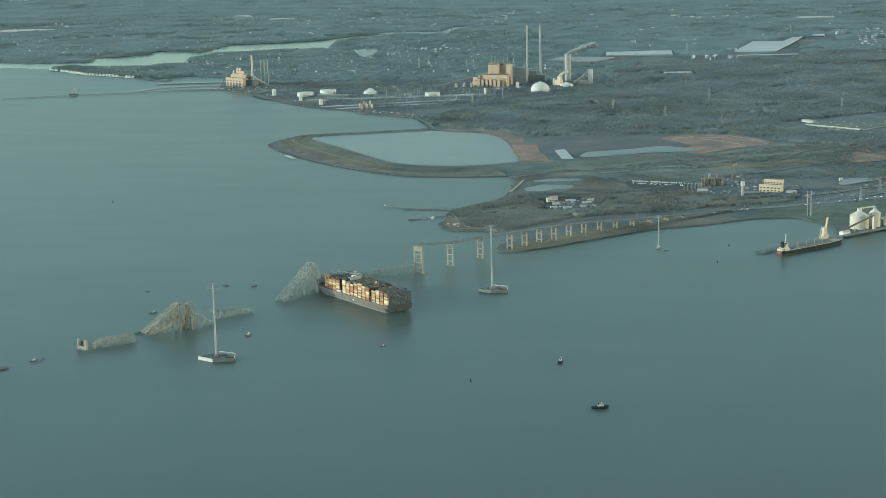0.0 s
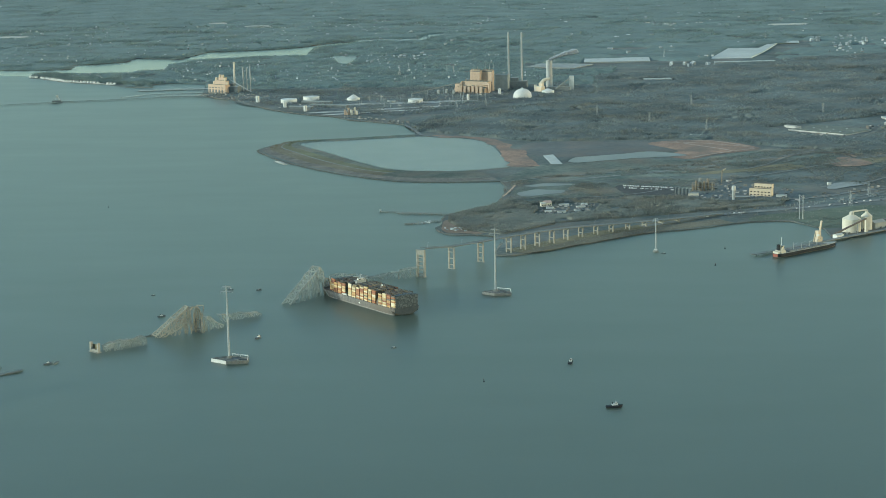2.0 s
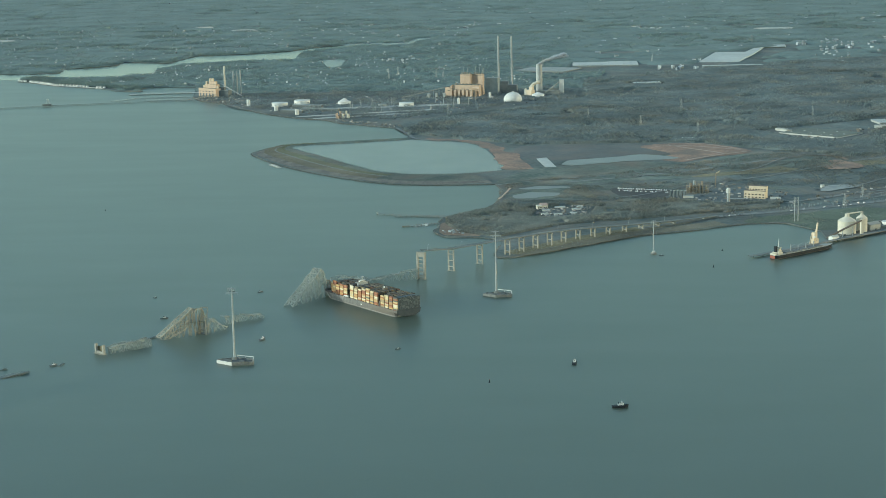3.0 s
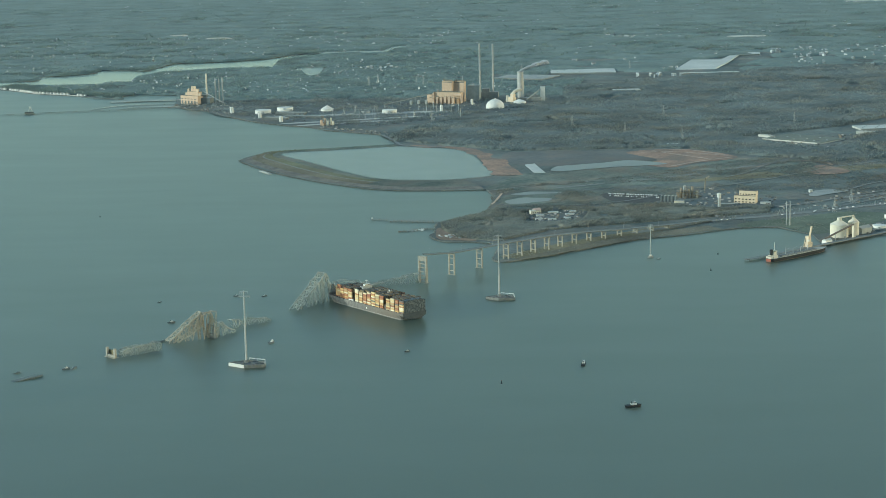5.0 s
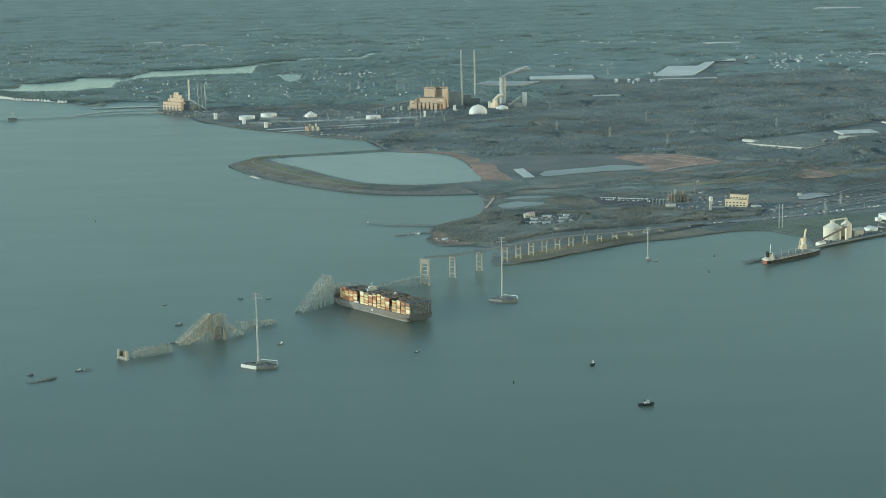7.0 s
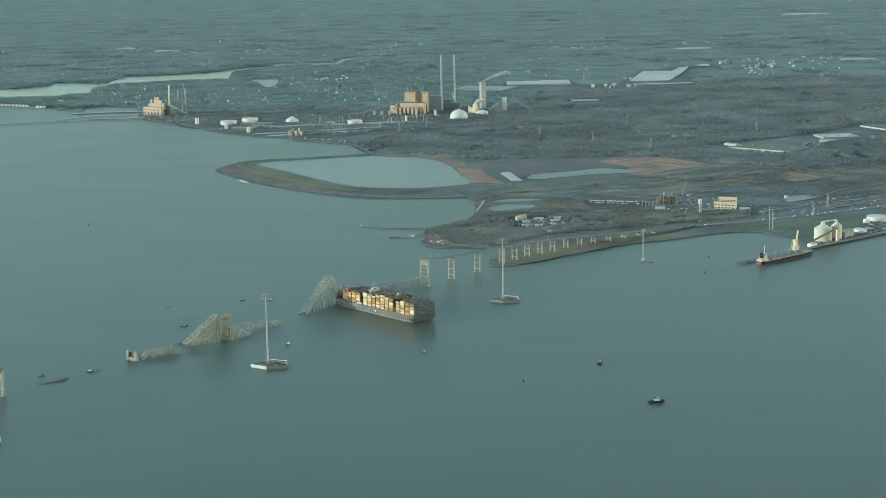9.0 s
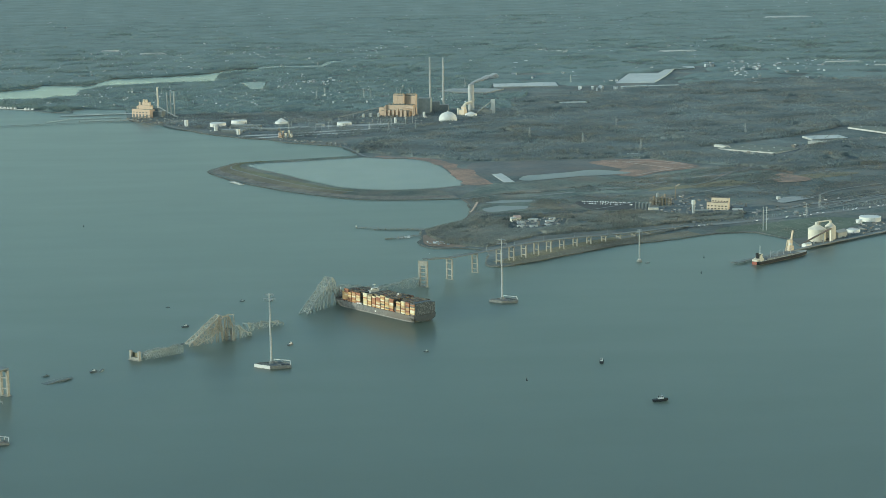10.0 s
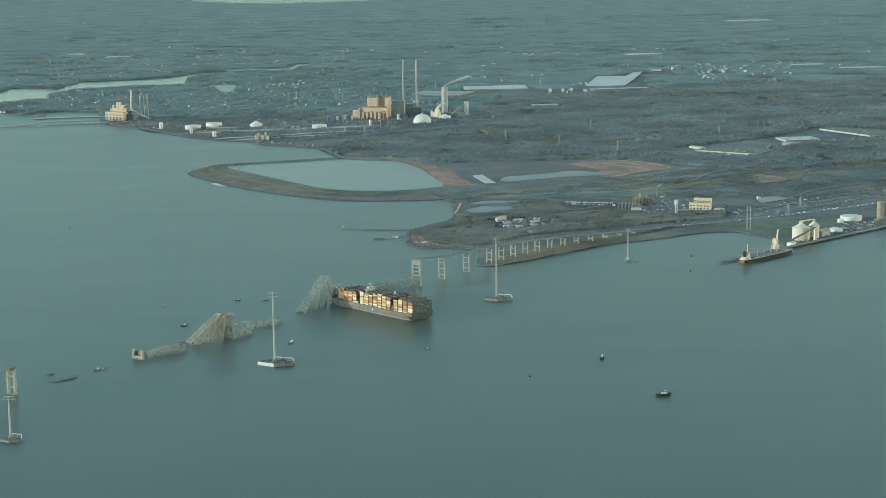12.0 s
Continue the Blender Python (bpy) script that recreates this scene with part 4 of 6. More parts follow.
# ---- boats and navigation marks ----
def tugboat(x, y, rz, size, dark=True):
    t = thing("tugboat" if size > 0.6 else "workboat", (x, y, 0), rz, "small dark workboat with a pale wheelhouse on the water" if size < 0.6 else "dark tugboat with a white wheelhouse on the water", "boat", "boats round the wreck")
    s = size
    rings = []
    for z, g in ((-0.8, 0.82), (1.2, 0.95), (3.0, 1.0)):
        ring = [(-12, 3.4), (-9, 4.3), (3, 4.3), (8, 3.2), (11, 1.6), (13, 0.1)]
        rings.append([(a * s * (g if a > 0 else 1), b * s * g, (z + (1.4 if a > 6 and z > 2 else 0)) * s) for a, b in ring])
    part("hull", loft(rings), BLACK if size > 0.8 else DARKCLAD, t)
    part("fender", Shape().box(-12.2 * s, 0, 1.2 * s, 0.8 * s, 6.6 * s, 1.2 * s), BLACK, t)
    part("deckhouse", Shape().box(1 * s, 0, 3.0 * s, 9 * s, 5 * s, 2.6 * s), WHITE, t)
    wh = part("wheelhouse", Shape().box(3 * s, 0, 5.6 * s, 3.6 * s, 3.8 * s, 2.6 * s), WHITE, t)
    part("windows", Shape().box(3 * s, 0, 6.7 * s, 3.7 * s, 3.9 * s, 0.9 * s), GLASS, wh)
    part("mast", Shape().cyl((2 * s, 0, 8 * s), (2 * s, 0, 12 * s), 0.2 * s, 0.12 * s, 6), GALV, t)
    part("funnel", Shape().cyl((-2.5 * s, 0, 5.4 * s), (-2.5 * s, 0, 8.6 * s), 0.7 * s, 0.6 * s, 8), BLACK, t)
    return t


tugboat(297, 2725, 5, 1.0)
tugboat(240, 2994, 80, 0.85)
for x, y, rz, s in ((-634, 3027, 30, 0.55), (-508, 3373, 20, 0.6), (-302, 3195, 60, 0.65), (-58, 3110, 10, 0.4), (-414, 3606, 0, 0.45), (-357, 3600, 30, 0.45), (-560, 3560, 10, 0.35), (465, 3915, 0, 0.4)):
    tugboat(x, y, rz, s)


def buoy(x, y):
    t = thing("buoy", (x, y, 0), 0, "small dark channel buoy", "buoy", "channel buoys")
    part("float", Shape().cyl((0, 0, -0.6), (0, 0, 0.9), 1.6, 1.5, 12), BLACK, t)
    part("cage", Shape().cyl((0, 0, 0.9), (0, 0, 4.5), 0.9, 0.35, 6), BLACK, t)
    part("topmark", Shape().cyl((0, 0, 4.5), (0, 0, 5.6), 0.6, 0.1, 8), BOOT, t)


for x, y in ((-882, 4624), (560, 3780), (600, 3960), (100, 2880)):
    buoy(x, y)


# ---- shipping terminal ----
def lattice(name, x, y, z, height, foot, label, category, group, arms=True):
    t = thing(name, (x, y, z), 25, label, category, group)
    for sx in (-1, 1):
        for sy in (-1, 1):
            part("leg", Shape().beam((sx * foot, sy * foot, 0), (sx * foot * 0.15, sy * foot * 0.15, height), 0.4), GALV, t)
    for i in range(5):
        a, b = i / 5, (i + 1) / 5
        wa, wb = foot * (1 - 0.85 * a), foot * (1 - 0.85 * b)
        brace = Shape()
        for u, v in (((-1, -1), (1, -1)), ((1, -1), (1, 1)), ((1, 1), (-1, 1)), ((-1, 1), (-1, -1))):
            brace.beam((u[0] * wa, u[1] * wa, a * height), (v[0] * wb, v[1] * wb, b * height), 0.25)
        part("bracing", brace, GALV, t)
    if arms:
        for f in (0.7, 0.82, 0.94):
            part("crossarm", Shape().beam((-7, 0, height * f), (7, 0, height * f), 0.35), GALV, t)
    return t


def tank(x, y, r, h, material=None, name="storage_tank", label="low white cylindrical storage tank", cone=0.1, z=2.0):
    t = thing(name, (x, y, z), 0, label, "tank", "storage tanks")
    part("shell", Shape().cyl((0, 0, 0), (0, 0, h), r, r, 32), material or WHITE, t)
    part("roof", Shape().cyl((0, 0, h), (0, 0, h + r * cone), r, r * 0.08, 32), material or WHITE, t)
    part("rim", Shape().cyl((0, 0, h - 0.5), (0, 0, h + 0.15), r * 1.02, r * 1.02, 32), material or WHITE, t)
    stair = Shape()
    for i in range(8):
        a = 4 + i * 0.12
        stair.box(r * 1.03 * math.cos(a), r * 1.03 * math.sin(a), h * i / 8, 1.2, 1.2, 0.4)
    part("stair", stair, GALV, t)
    return t


def silo(x, y, r, h, cone, cap):
    t = thing("grain_silo", (x, y, 2), 0, "large cream cylindrical silo with a conical roof", "silo", "terminal silos")
    part("shell", Shape().cyl((0, 0, 0), (0, 0, h), r, r, 36), CREAM, t)
    part("roof", Shape().cyl((0, 0, h), (0, 0, h + cone), r, r * 0.25, 36), CREAM, t)
    part("head_house", Shape().cyl((0, 0, h + cone), (0, 0, h + cone + cap), r * 0.25, r * 0.25, 16), CREAM, t)
    for k in range(1, 5):
        part("hoop", Shape().cyl((0, 0, h * k / 5 - 0.2), (0, 0, h * k / 5 + 0.2), r * 1.012, r * 1.012, 36), CREAM, t)
    return t


silo(901, 4138, 20.5, 29, 9, 6)
silo(938, 4158, 12.5, 31, 8, 5)
bridge2 = thing("top_conveyor", (0, 0, 0), 0, "short enclosed conveyor across the silo tops", "conveyor")
part("gallery", Shape().beam((901, 4138, 46), (938, 4158, 47), 3, 2.6), CREAM, bridge2)
tank(1018, 4248, 16, 6)
tank(1104, 4410, 27, 10)
tank(1066, 4372, 8, 9)
tank(1178, 4405, 9, 46, RUST, "tall_silo", "tall slim brownish cylindrical silo", 0.3)
shed = thing("grey_shed", (965, 4180, 2), 40, "long grey metal shed behind the quay silos", "shed")
part("walls", Shape().box(0, 0, 0, 36, 22, 13), GREYROOF, shed)
part("roof", Shape().gable(0, 0, 13, 38, 24, 5), GREYROOF, shed)

quay = thing("loading_pier", (0, 0, 0), 0, "long narrow concrete loading pier on piles", "pier", kind="structure")
Q0, Q1 = Vector((656, 3880, 4)), Vector((1180, 4310, 4))
part("pier_deck", Shape().beam(Q0, Q1, 11, 1.6), DECKING, quay)
for i in range(24):
    q = Q0 + (Q1 - Q0) * (i / 23)
    part("pile", Shape().cyl((q.x, q.y, -1), (q.x, q.y, 3.4), 1.2, 1.2, 8), DECKING, quay)
part("bent_cap", Shape().box(662, 3884, 3, 34, 9, 1.6, 20), DECKING, quay)

TK = Vector((700, 3868, 0))
bulk = thing("bulk_carrier", TK, 40.5, "dark-hulled bulk carrier with a cream deckhouse, moored at a pier", "cargo ship")
rings = []
for z, g in ((0.8, 0.96), (3, 1.0), (7.0, 1.0)):
    rings.append([(a + (3 if a > 150 and z > 6 else 0), b * g, z) for a, b in ((-8, 7), (-2, 11.5), (40, 13), (140, 13), (165, 9), (178, 4), (184, 0.3))])
part("hull", loft(rings), BLACK, bulk, "black hull")
part("boot_top", loft([[(a, b * 0.93, -1) for a, b, z in rings[0]], [(a, b * 0.99, 0.8) for a, b, z in rings[0]]]), DECKPAINT, bulk, "dull red band at the waterline")
part("main_deck", loft([[(a, b * 0.97, 7.0) for a, b, z in rings[2]], [(a, b * 0.97, 7.3) for a, b, z in rings[2]]]), GREYROOF, bulk)
part("rail", Shape().beam((0, -12.6, 7.8), (150, -12.8, 7.8), 0.4, 0.9), GALV, bulk)
part("stern_plate", Shape().box(-8.3, 0, 0.5, 0.8, 13, 6), BOOT, bulk, "red stern plating")
hb = part("deckhouse", Shape().box(7, 0, 7.3, 13, 18, 5).box(8, 0, 12.3, 10, 13, 4).box(9, 0, 16.3, 7, 10, 4).box(10, 0, 20.3, 4.5, 14, 2.4), CREAM, bulk, "cream stepped deckhouse")
part("windows", Shape().box(12.3, 0, 20.9, 0.3, 12, 1.1).box(7.7, 0, 20.9, 0.3, 12, 1.1), GLASS, hb)
part("funnel", Shape().box(1, 0, 13.3, 5, 5, 12), BLACK, hb)
part("radar_mast", Shape().cyl((11, 0, 22.5), (11, 0, 40), 0.8, 0.5, 8), WHITE, hb)
part("poop_house", Shape().box(-4, 0, 7.3, 7, 14, 4), CREAM, hb)
for k in range(5):
    part("hatch_cover", Shape().box(36 + 25 * k, 0, 7.3, 19, 16, 2.2), DARKCLAD, bulk)
    part("hatch_rim", Shape().box(36 + 25 * k, -8.3, 7.3, 19, 0.5, 2.5), DECKING, bulk)
    if k < 4:
        part("deck_crane", Shape().cyl((48.5 + 25 * k, 0, 7.3), (48.5 + 25 * k, 0, 20 if k else 24), 0.8, 0.7, 10).beam((48.5 + 25 * k, 0, 18), (60 + 25 * k, -2, 22), 0.6), GALV, bulk)

loader = thing("ship_loader", (806, 4006, 4), 40, "tall cream ship loader tower with a raised boom", "ship loader")
part("tower", Shape().box(0, 0, 0, 15, 11, 11).box(0, 0, 11, 9, 8, 14), OCHRE, loader)
for s in (-1, 1):
    part("leg", Shape().beam((-10, s * 5, 0), (-4, s * 4, 24), 1.4), OCHRE, loader)
part("boom", Shape().beam((3, 0, 17), (10, 0, 45), 3.4, 2.6), OCHRE, loader)
part("operator_cabin", Shape().box(-6, -6, 14, 5, 4, 4), WHITE, loader)
conv = thing("conveyor", (0, 0, 0), 0, "covered inclined conveyor rising to the silos", "conveyor")
part("gallery", Shape().beam((845, 4070, 5), (928, 4112, 35), 3.6, 3.0), DECKPAINT, conv)
part("head_house", Shape().box(930, 4116, 2, 6, 6, 35, 20), CREAM, conv)
for f in (0.15, 0.45, 0.75):
    q = (845 + 83 * f, 4070 + 42 * f)
    part("trestle", Shape().beam((*q, 2), (*q, 5 + 29 * f), 1.2), GALV, conv)
shedw = thing("quay_shed", (858, 4060, 2), 40, "small white shed on the quay", "shed")
part("walls", Shape().box(0, 0, 0, 22, 12, 7), WHITE, shedw)
part("roof", Shape().gable(0, 0, 7, 23, 13, 3), PALEROOF, shedw)

# twin masts where the power line comes ashore
for dx in (0, 8):
    t = thing("power_mast", (810 + dx, 4300, 2), 0, "pair of slender pale power-line masts ashore", "power tower", "twin masts")
    part("mast", Shape().cyl((0, 0, 0), (0, 0, 58), 1.3, 0.8, 10), GALV, t)
    for z in (44, 50, 56):
        part("crossarm", Shape().beam((-3.5, 0, z), (3.5, 0, z), 0.5), GALV, t)
for x, y, h in ((431, 6345, 45), (594, 6136, 44), (761, 5926, 42), (779, 6634, 44), (-145, 7998, 44), (-115, 7991, 42), (57, 8005, 44), (330, 8490, 46), (838, 8585, 46), (-354, 8047, 44), (-319, 8149, 44), (1435, 9583, 48), (960, 4480, 36), (1030, 4620, 38), (1200, 6350, 40), (-60, 6640, 40)):
    lattice("pylon", x, y, 2, h, 3.6, "grey lattice power pylon above the woods", "pylon", "pylons")


# ---- works on the point ----
def block(name, x, y, rz, sizes, material, label, category="building", windows=0, roof=None, group="", z=2.0):
    """A stepped building. sizes: (dx, dy, z0, sx, sy, sz) boxes."""
    t = thing(name, (x, y, z), rz, label, category, group)
    for dx, dy, z0, sx, sy, sz in sizes:
        w = part("wall", Shape().box(dx, dy, z0, sx, sy, sz), material, t)
        part("roof", Shape().box(dx, dy, z0 + sz, sx + 0.6, sy + 0.6, 0.7), roof or GREYROOF, t)
        for i in range(windows):
            for k in range(max(1, int(sz // 7))):
                part("window", Shape().box(dx - sx / 2 + sx * (i + 0.5) / windows, dy - sy / 2, z0 + 2 + k * 7, sx / windows * 0.5, 0.3, 2.6), GLASS, w)
    return t


block("works_building", 768, 4650, -26, [(0, 0, 0, 56, 20, 19), (6, 3, 19, 46, 13, 12)], OCHRE, "sunlit golden-tan stepped works building", windows=6, roof=DECKPAINT)
works = thing("process_tower", (632, 4745, 2), 0, "rusty open steel process plant with vessels", "process plant")
for i, (dx, dy, h) in enumerate(((-18, 0, 26), (-8, 6, 32), (2, -4, 24), (12, 4, 30), (22, 0, 18), (-26, -6, 14))):
    part("vessel", Shape().cyl((dx, dy, 0), (dx, dy, h), 3.2, 2.8, 12), GALV if i % 3 == 1 else RUST, works)
for dx in range(-28, 29, 8):
    for dy in (-9, 9):
        part("steel_post", Shape().beam((dx, dy, 0), (dx, dy, 20), 0.9), RUST, works)
for z in (7, 14, 20):
    part("platform", Shape().box(0, 0, z, 58, 19, 0.6), RUST, works)
flue = thing("bent_stack", (692, 4866, 2), 0, "thin stack with an inclined conveyor head", "stack")
part("shaft", Shape().beam((0, 0, 0), (2, 0, 34), 2.6), RUST, flue)
part("head", Shape().beam((2, 0, 33), (12, 0, 38), 2.6), OCHRE, flue)
wt = thing("water_tower", (692, 4592, 2), 0, "pale standpipe water tower", "water tower")
part("stem", Shape().cyl((0, 0, 0), (0, 0, 24), 3.6, 3.6, 14), GALV, wt)
part("bowl", Shape().cyl((0, 0, 24), (0, 0, 33), 5.0, 5.0, 18), WHITE, wt)
part("cap", Shape().dome(0, 0, 33, 5.0, 3.0, 18, 4), WHITE, wt)
for i in range(5):
    t = thing("storage_bin", (558 + i * 9.0, 4690 - i * 3, 2), 0, "dark upright storage bin at the works", "bin", "row of bins")
    part("shell", Shape().cyl((0, 0, 0), (0, 0, 16), 3.2, 3.2, 12), DARKCLAD, t)
    part("roof", Shape().cyl((0, 0, 16), (0, 0, 18), 3.2, 0.6, 12), GREYROOF, t)
block("low_shed", 815, 4628, -6, [(0, 0, 0, 26, 12, 4)], WHITE, "low white shed beside the works", roof=PALEROOF)
block("low_shed", 715, 4610, -4, [(0, 0, 0, 40, 14, 5)], DARKCLAD, "low dark shed beside the works")
block("low_shed", 600, 4668, -4, [(0, 0, 0, 26, 12, 6)], CREAM, "low cream shed beside the works")
PINKROOF = mat("faded_pink_roofing", (0.36, 0.27, 0.245), (0.5, 0.39, 0.35), 8, 0.85)
point_house = block("point_house", 219, 4536, 20, [(0, 0, 0, 14, 10, 7), (12, 4, 0, 18, 14, 8)], CREAM, "cream building with a faded pink roof among trees on the point", windows=3)
part("roof", Shape().gable(12, 4, 8.7, 19, 15, 5), PINKROOF, point_house, "faded pink gable roof")
part("roof", Shape().gable(-1, 0, 7.7, 14, 11, 3.2), PALEROOF, point_house, "pale gable roof")
for x, y, w in ((235, 4500, 22), (270, 4545, 30), (310, 4510, 26), (320, 4550, 18), (230, 4450, 20)):
    block("low_shed", x, y, rnd.choice((8, 14, -10)), [(0, 0, 0, w * 0.85, 9, 3.2)], WHITE, "low white shed in a gravel yard", roof=PALEROOF)
block("low_shed", 717, 5812, 0, [(0, 0, 0, 34, 10, 7)], WHITE, "low white shed beside the clay field", roof=PALEROOF)
block("low_shed", 690, 5790, 0, [(0, 0, 0, 14, 8, 4)], WHITE, "low white shed beside the clay field", roof=PALEROOF)
block("low_shed", 262, 4440, 10, [(0, 0, 0, 20, 8, 3.5)], WHITE, "low white shed in a gravel yard", roof=PALEROOF)
block("low_shed", 300, 4452, 14, [(0, 0, 0, 16, 8, 3)], WHITE, "low white shed in a gravel yard", roof=PALEROOF)
block("low_shed", 962, 4799, 10, [(0, 0, 0, 8, 9, 7)], WHITE, "pale shed beside a gravel lot", roof=PALEROOF)

cars = Shape()
for row in range(2):
    for i in range(30):
        if rnd.random() < (0.95 if row == 0 else 0.5):
            x, y = 434 + i * 4.2, 4836 - i * 1.6 - row * 36
            cars.box(x, y, 2.6, 2.4, 5.6, 1.4, -20).box(x, y, 4.0, 2.1, 3.2, 1.1, -20)
for i in range(60):
    a, b = resample(ROAD, 600)[rnd.randrange(40, 400)], rnd.choice((-7, -3, 3, 7))
    cars.box(a[0], a[1] + b, 3.1, 4.8, 2.0, 1.5, 30)
tagged(part("parked_cars", cars, CARS), "rows of parked cars catching the light", "cars", kind="stuff")

# timber jetties
def jetty(pts, width, z=2.2, deck=None):
    t = thing("jetty", (0, 0, 0), 0, "old dark timber jetty on piles", "jetty", kind="structure")
    p = resample(pts, 10)
    for i in range(9):
        part("jetty_deck", Shape().beam((*p[i], z), (*p[i + 1], z), width, 0.7), deck or DECKING, t)
        part("pile", Shape().cyl((*p[i], -1), (*p[i], z + 1.0), 0.8, 0.8, 6), RUST, t)
    return t


jetty([(-181, 4502), (-110, 4475), (-12, 4455)], 5)
jetty([(-135, 4462), (-60, 4455), (-15, 4440)], 4)
jetty([(-78, 4335), (-40, 4352), (-22, 4348)], 4)
jetty([(-110, 4318), (-98, 4322), (-90, 4318)], 3)
block("jetty_light", -181, 4503, 0, [(0, 0, 0, 4, 4, 4)], WHITE, "small white light hut at the end of a jetty", "hut", z=2.4)
jetty([(-1900, 7076), (-1649, 7177), (-1394, 7240), (-1060, 7297)], 10, 3)
jetty([(-1420, 7310), (-1320, 7430), (-1120, 7450)], 12, 3, PALE)
jetty([(-1290, 7330), (-1200, 7345), (-1080, 7335)], 16, 3, PALE)
jetty([(-1400, 7560), (-1250, 7590), (-1090, 7600)], 30, 3, PALE)
unload = block("unloading_house", -1649, 7178, 8, [(0, 0, 0, 34, 14, 7)], DARKCLAD, "dark unloading house with a white gantry on a long pier", "hut")
for q in (-1, 1):
    part("gantry_leg", Shape().beam((4 + 9 * q, 0, 7), (4, 0, 25), 2.2), WHITE, unload)
part("gantry_head", Shape().box(4, 0, 23, 9, 6, 4), WHITE, unload)
barge = thing("barge", (-536, 5380, 0), -62, "low pale barge moored off the dike", "barge")
part("hull", Shape().prism([(-40, -6), (36, -6), (42, 0), (36, 6), (-40, 6)], -0.5, 2.4), GREYROOF, barge)
part("deck_load", Shape().box(-6, 0, 2.4, 50, 8, 1.0), PALE, barge)


# ---- power stations ----
def stack(x, y, r0, r1, h, material, label, z=2.0):
    t = thing("chimney", (x, y, z), 0, label, "chimney", "power station chimneys")
    part("shaft", Shape().cyl((0, 0, 0), (0, 0, h * 0.97), r0, r1 * 1.03, 24), material, t)
    part("lip", Shape().cyl((0, 0, h * 0.97), (0, 0, h), r1 * 1.12, r1 * 1.12, 24), material, t)
    for f in (0.5, 0.75):
        r = r0 + (r1 - r0) * f
        part("gallery", Shape().cyl((0, 0, h * f), (0, 0, h * f + 1.2), r * 1.15, r * 1.15, 24), material, t)
    return t


stack(125, 7420, 4.2, 3.0, 222, CHIMNEY, "very tall slim white concrete chimney")
stack(177.5, 7394, 4.2, 3.0, 222, CHIMNEY, "very tall slim white concrete chimney")
stack(285, 7290, 13, 11.5, 118, CHIMNEY, "broad white chimney with steam rising")
def boiler_house(x, y, w, h):
    t = block("boiler_house", x, y, -27, [(0, 0, 0, w, 16, h)], TAN, "tall tan sunlit boiler house", roof=GREENROOF, group="boiler houses")
    for k in range(6):
        part("rib", Shape().box(-w / 2 + w * (k + 0.5) / 6, -8.2, 0, 0.8, 0.5, h - 3), TAN, t)
    for z in (h * 0.45, h * 0.97):
        part("louvre_band", Shape().box(0, -8.2, z - 2, w * 0.96, 0.6, 2.4), DARKCLAD, t)
    for k in range(4):
        part("roof_vent", Shape().box(-w * 0.36 + w * 0.24 * k, 0, h + 0.7, 5, 6, 5), RUST, t)
    for k in (-0.3, 0.1):
        part("roof_stack", Shape().cyl((w * k, 3, h), (w * k, 3, h + 26), 0.8, 0.6, 8), GALV, t)


boiler_house(-4, 7322, 46, 82)
boiler_house(44, 7318, 46, 81)
# right-hand blocks: haze is put into the colour by paler greys
block("boiler_house", 100, 7345, -12, [(0, 0, 0, 50, 40, 62)], GREYROOF, "tall pale grey boiler house in shade")
block("duct_house", 158, 7390, -6, [(0, 0, 0, 80, 40, 30), (-10, 0, 30, 30, 30, 14)], DECKING, "grey duct house below the tall chimneys")
prec = thing("precipitator_house", (-12, 7264, 2), -22, "stepped tan sunlit precipitator house with sloping ducts", "building")
part("hall", Shape().box(8, 10, 0, 112, 26, 44), TAN, prec)
part("hall_roof", Shape().box(8, 10, 44, 113, 27, 1.2), GREENROOF, prec)
part("lean_to", Shape().box(-4, -12, 0, 118, 18, 22), TAN, prec)
part("lean_to_roof", Shape().box(-4, -12, 22, 119, 18.6, 1.0), GREENROOF, prec)
wedge = Shape().add([(-80, -10, 0), (-48, -10, 0), (-48, 14, 0), (-80, 14, 0), (-80, -10, 14), (-48, -10, 44), (-48, 14, 44), (-80, 14, 14)],
                    [(3, 2, 1, 0), (4, 5, 6, 7), (0, 1, 5, 4), (1, 2, 6, 5), (2, 3, 7, 6), (3, 0, 4, 7)])
part("coal_chute", wedge, TAN, prec)
for k in range(6):
    bay = part("bay", Shape().box(-44 + 17 * k, -25, 0, 10, 9, 30 - 2 * (k % 3)), TAN, prec, "tan projecting bay")
    part("bay_roof", Shape().box(-44 + 17 * k, -25, 30 - 2 * (k % 3), 10.4, 9.4, 0.8), GREENROOF, bay)
    part("opening", Shape().box(-36 + 17 * k, -21.2, 3, 7.5, 0.7, 14), RUST, prec)
for k in range(7):
    part("roof_vent", Shape().box(-40 + 15 * k, 14, 45, 6, 6, 4), RUST, prec)
part("main_pipe", Shape().cyl((40, -8, 34), (72, -14, 34), 4, 4, 12).cyl((72, -14, 34), (72, -14, 8), 4, 4, 12), TAN, prec, "tan main duct")
block("turbine_hall", -70, 7290, -27, [(0, 0, 0, 30, 16, 34)], TAN, "tan turbine hall of a power station", roof=GREENROOF)
for x, y in ((-120, 7250), (-150, 7230), (-90, 7230)):
    block("transfer_house", x, y, -27, [(0, 0, 0, 9, 9, 15)], GREYROOF, "small grey coal transfer house", "building", group="transfer houses", roof=PALEROOF)
gal = thing("coal_conveyor", (0, 0, 0), 0, "long thin inclined coal conveyor", "conveyor")
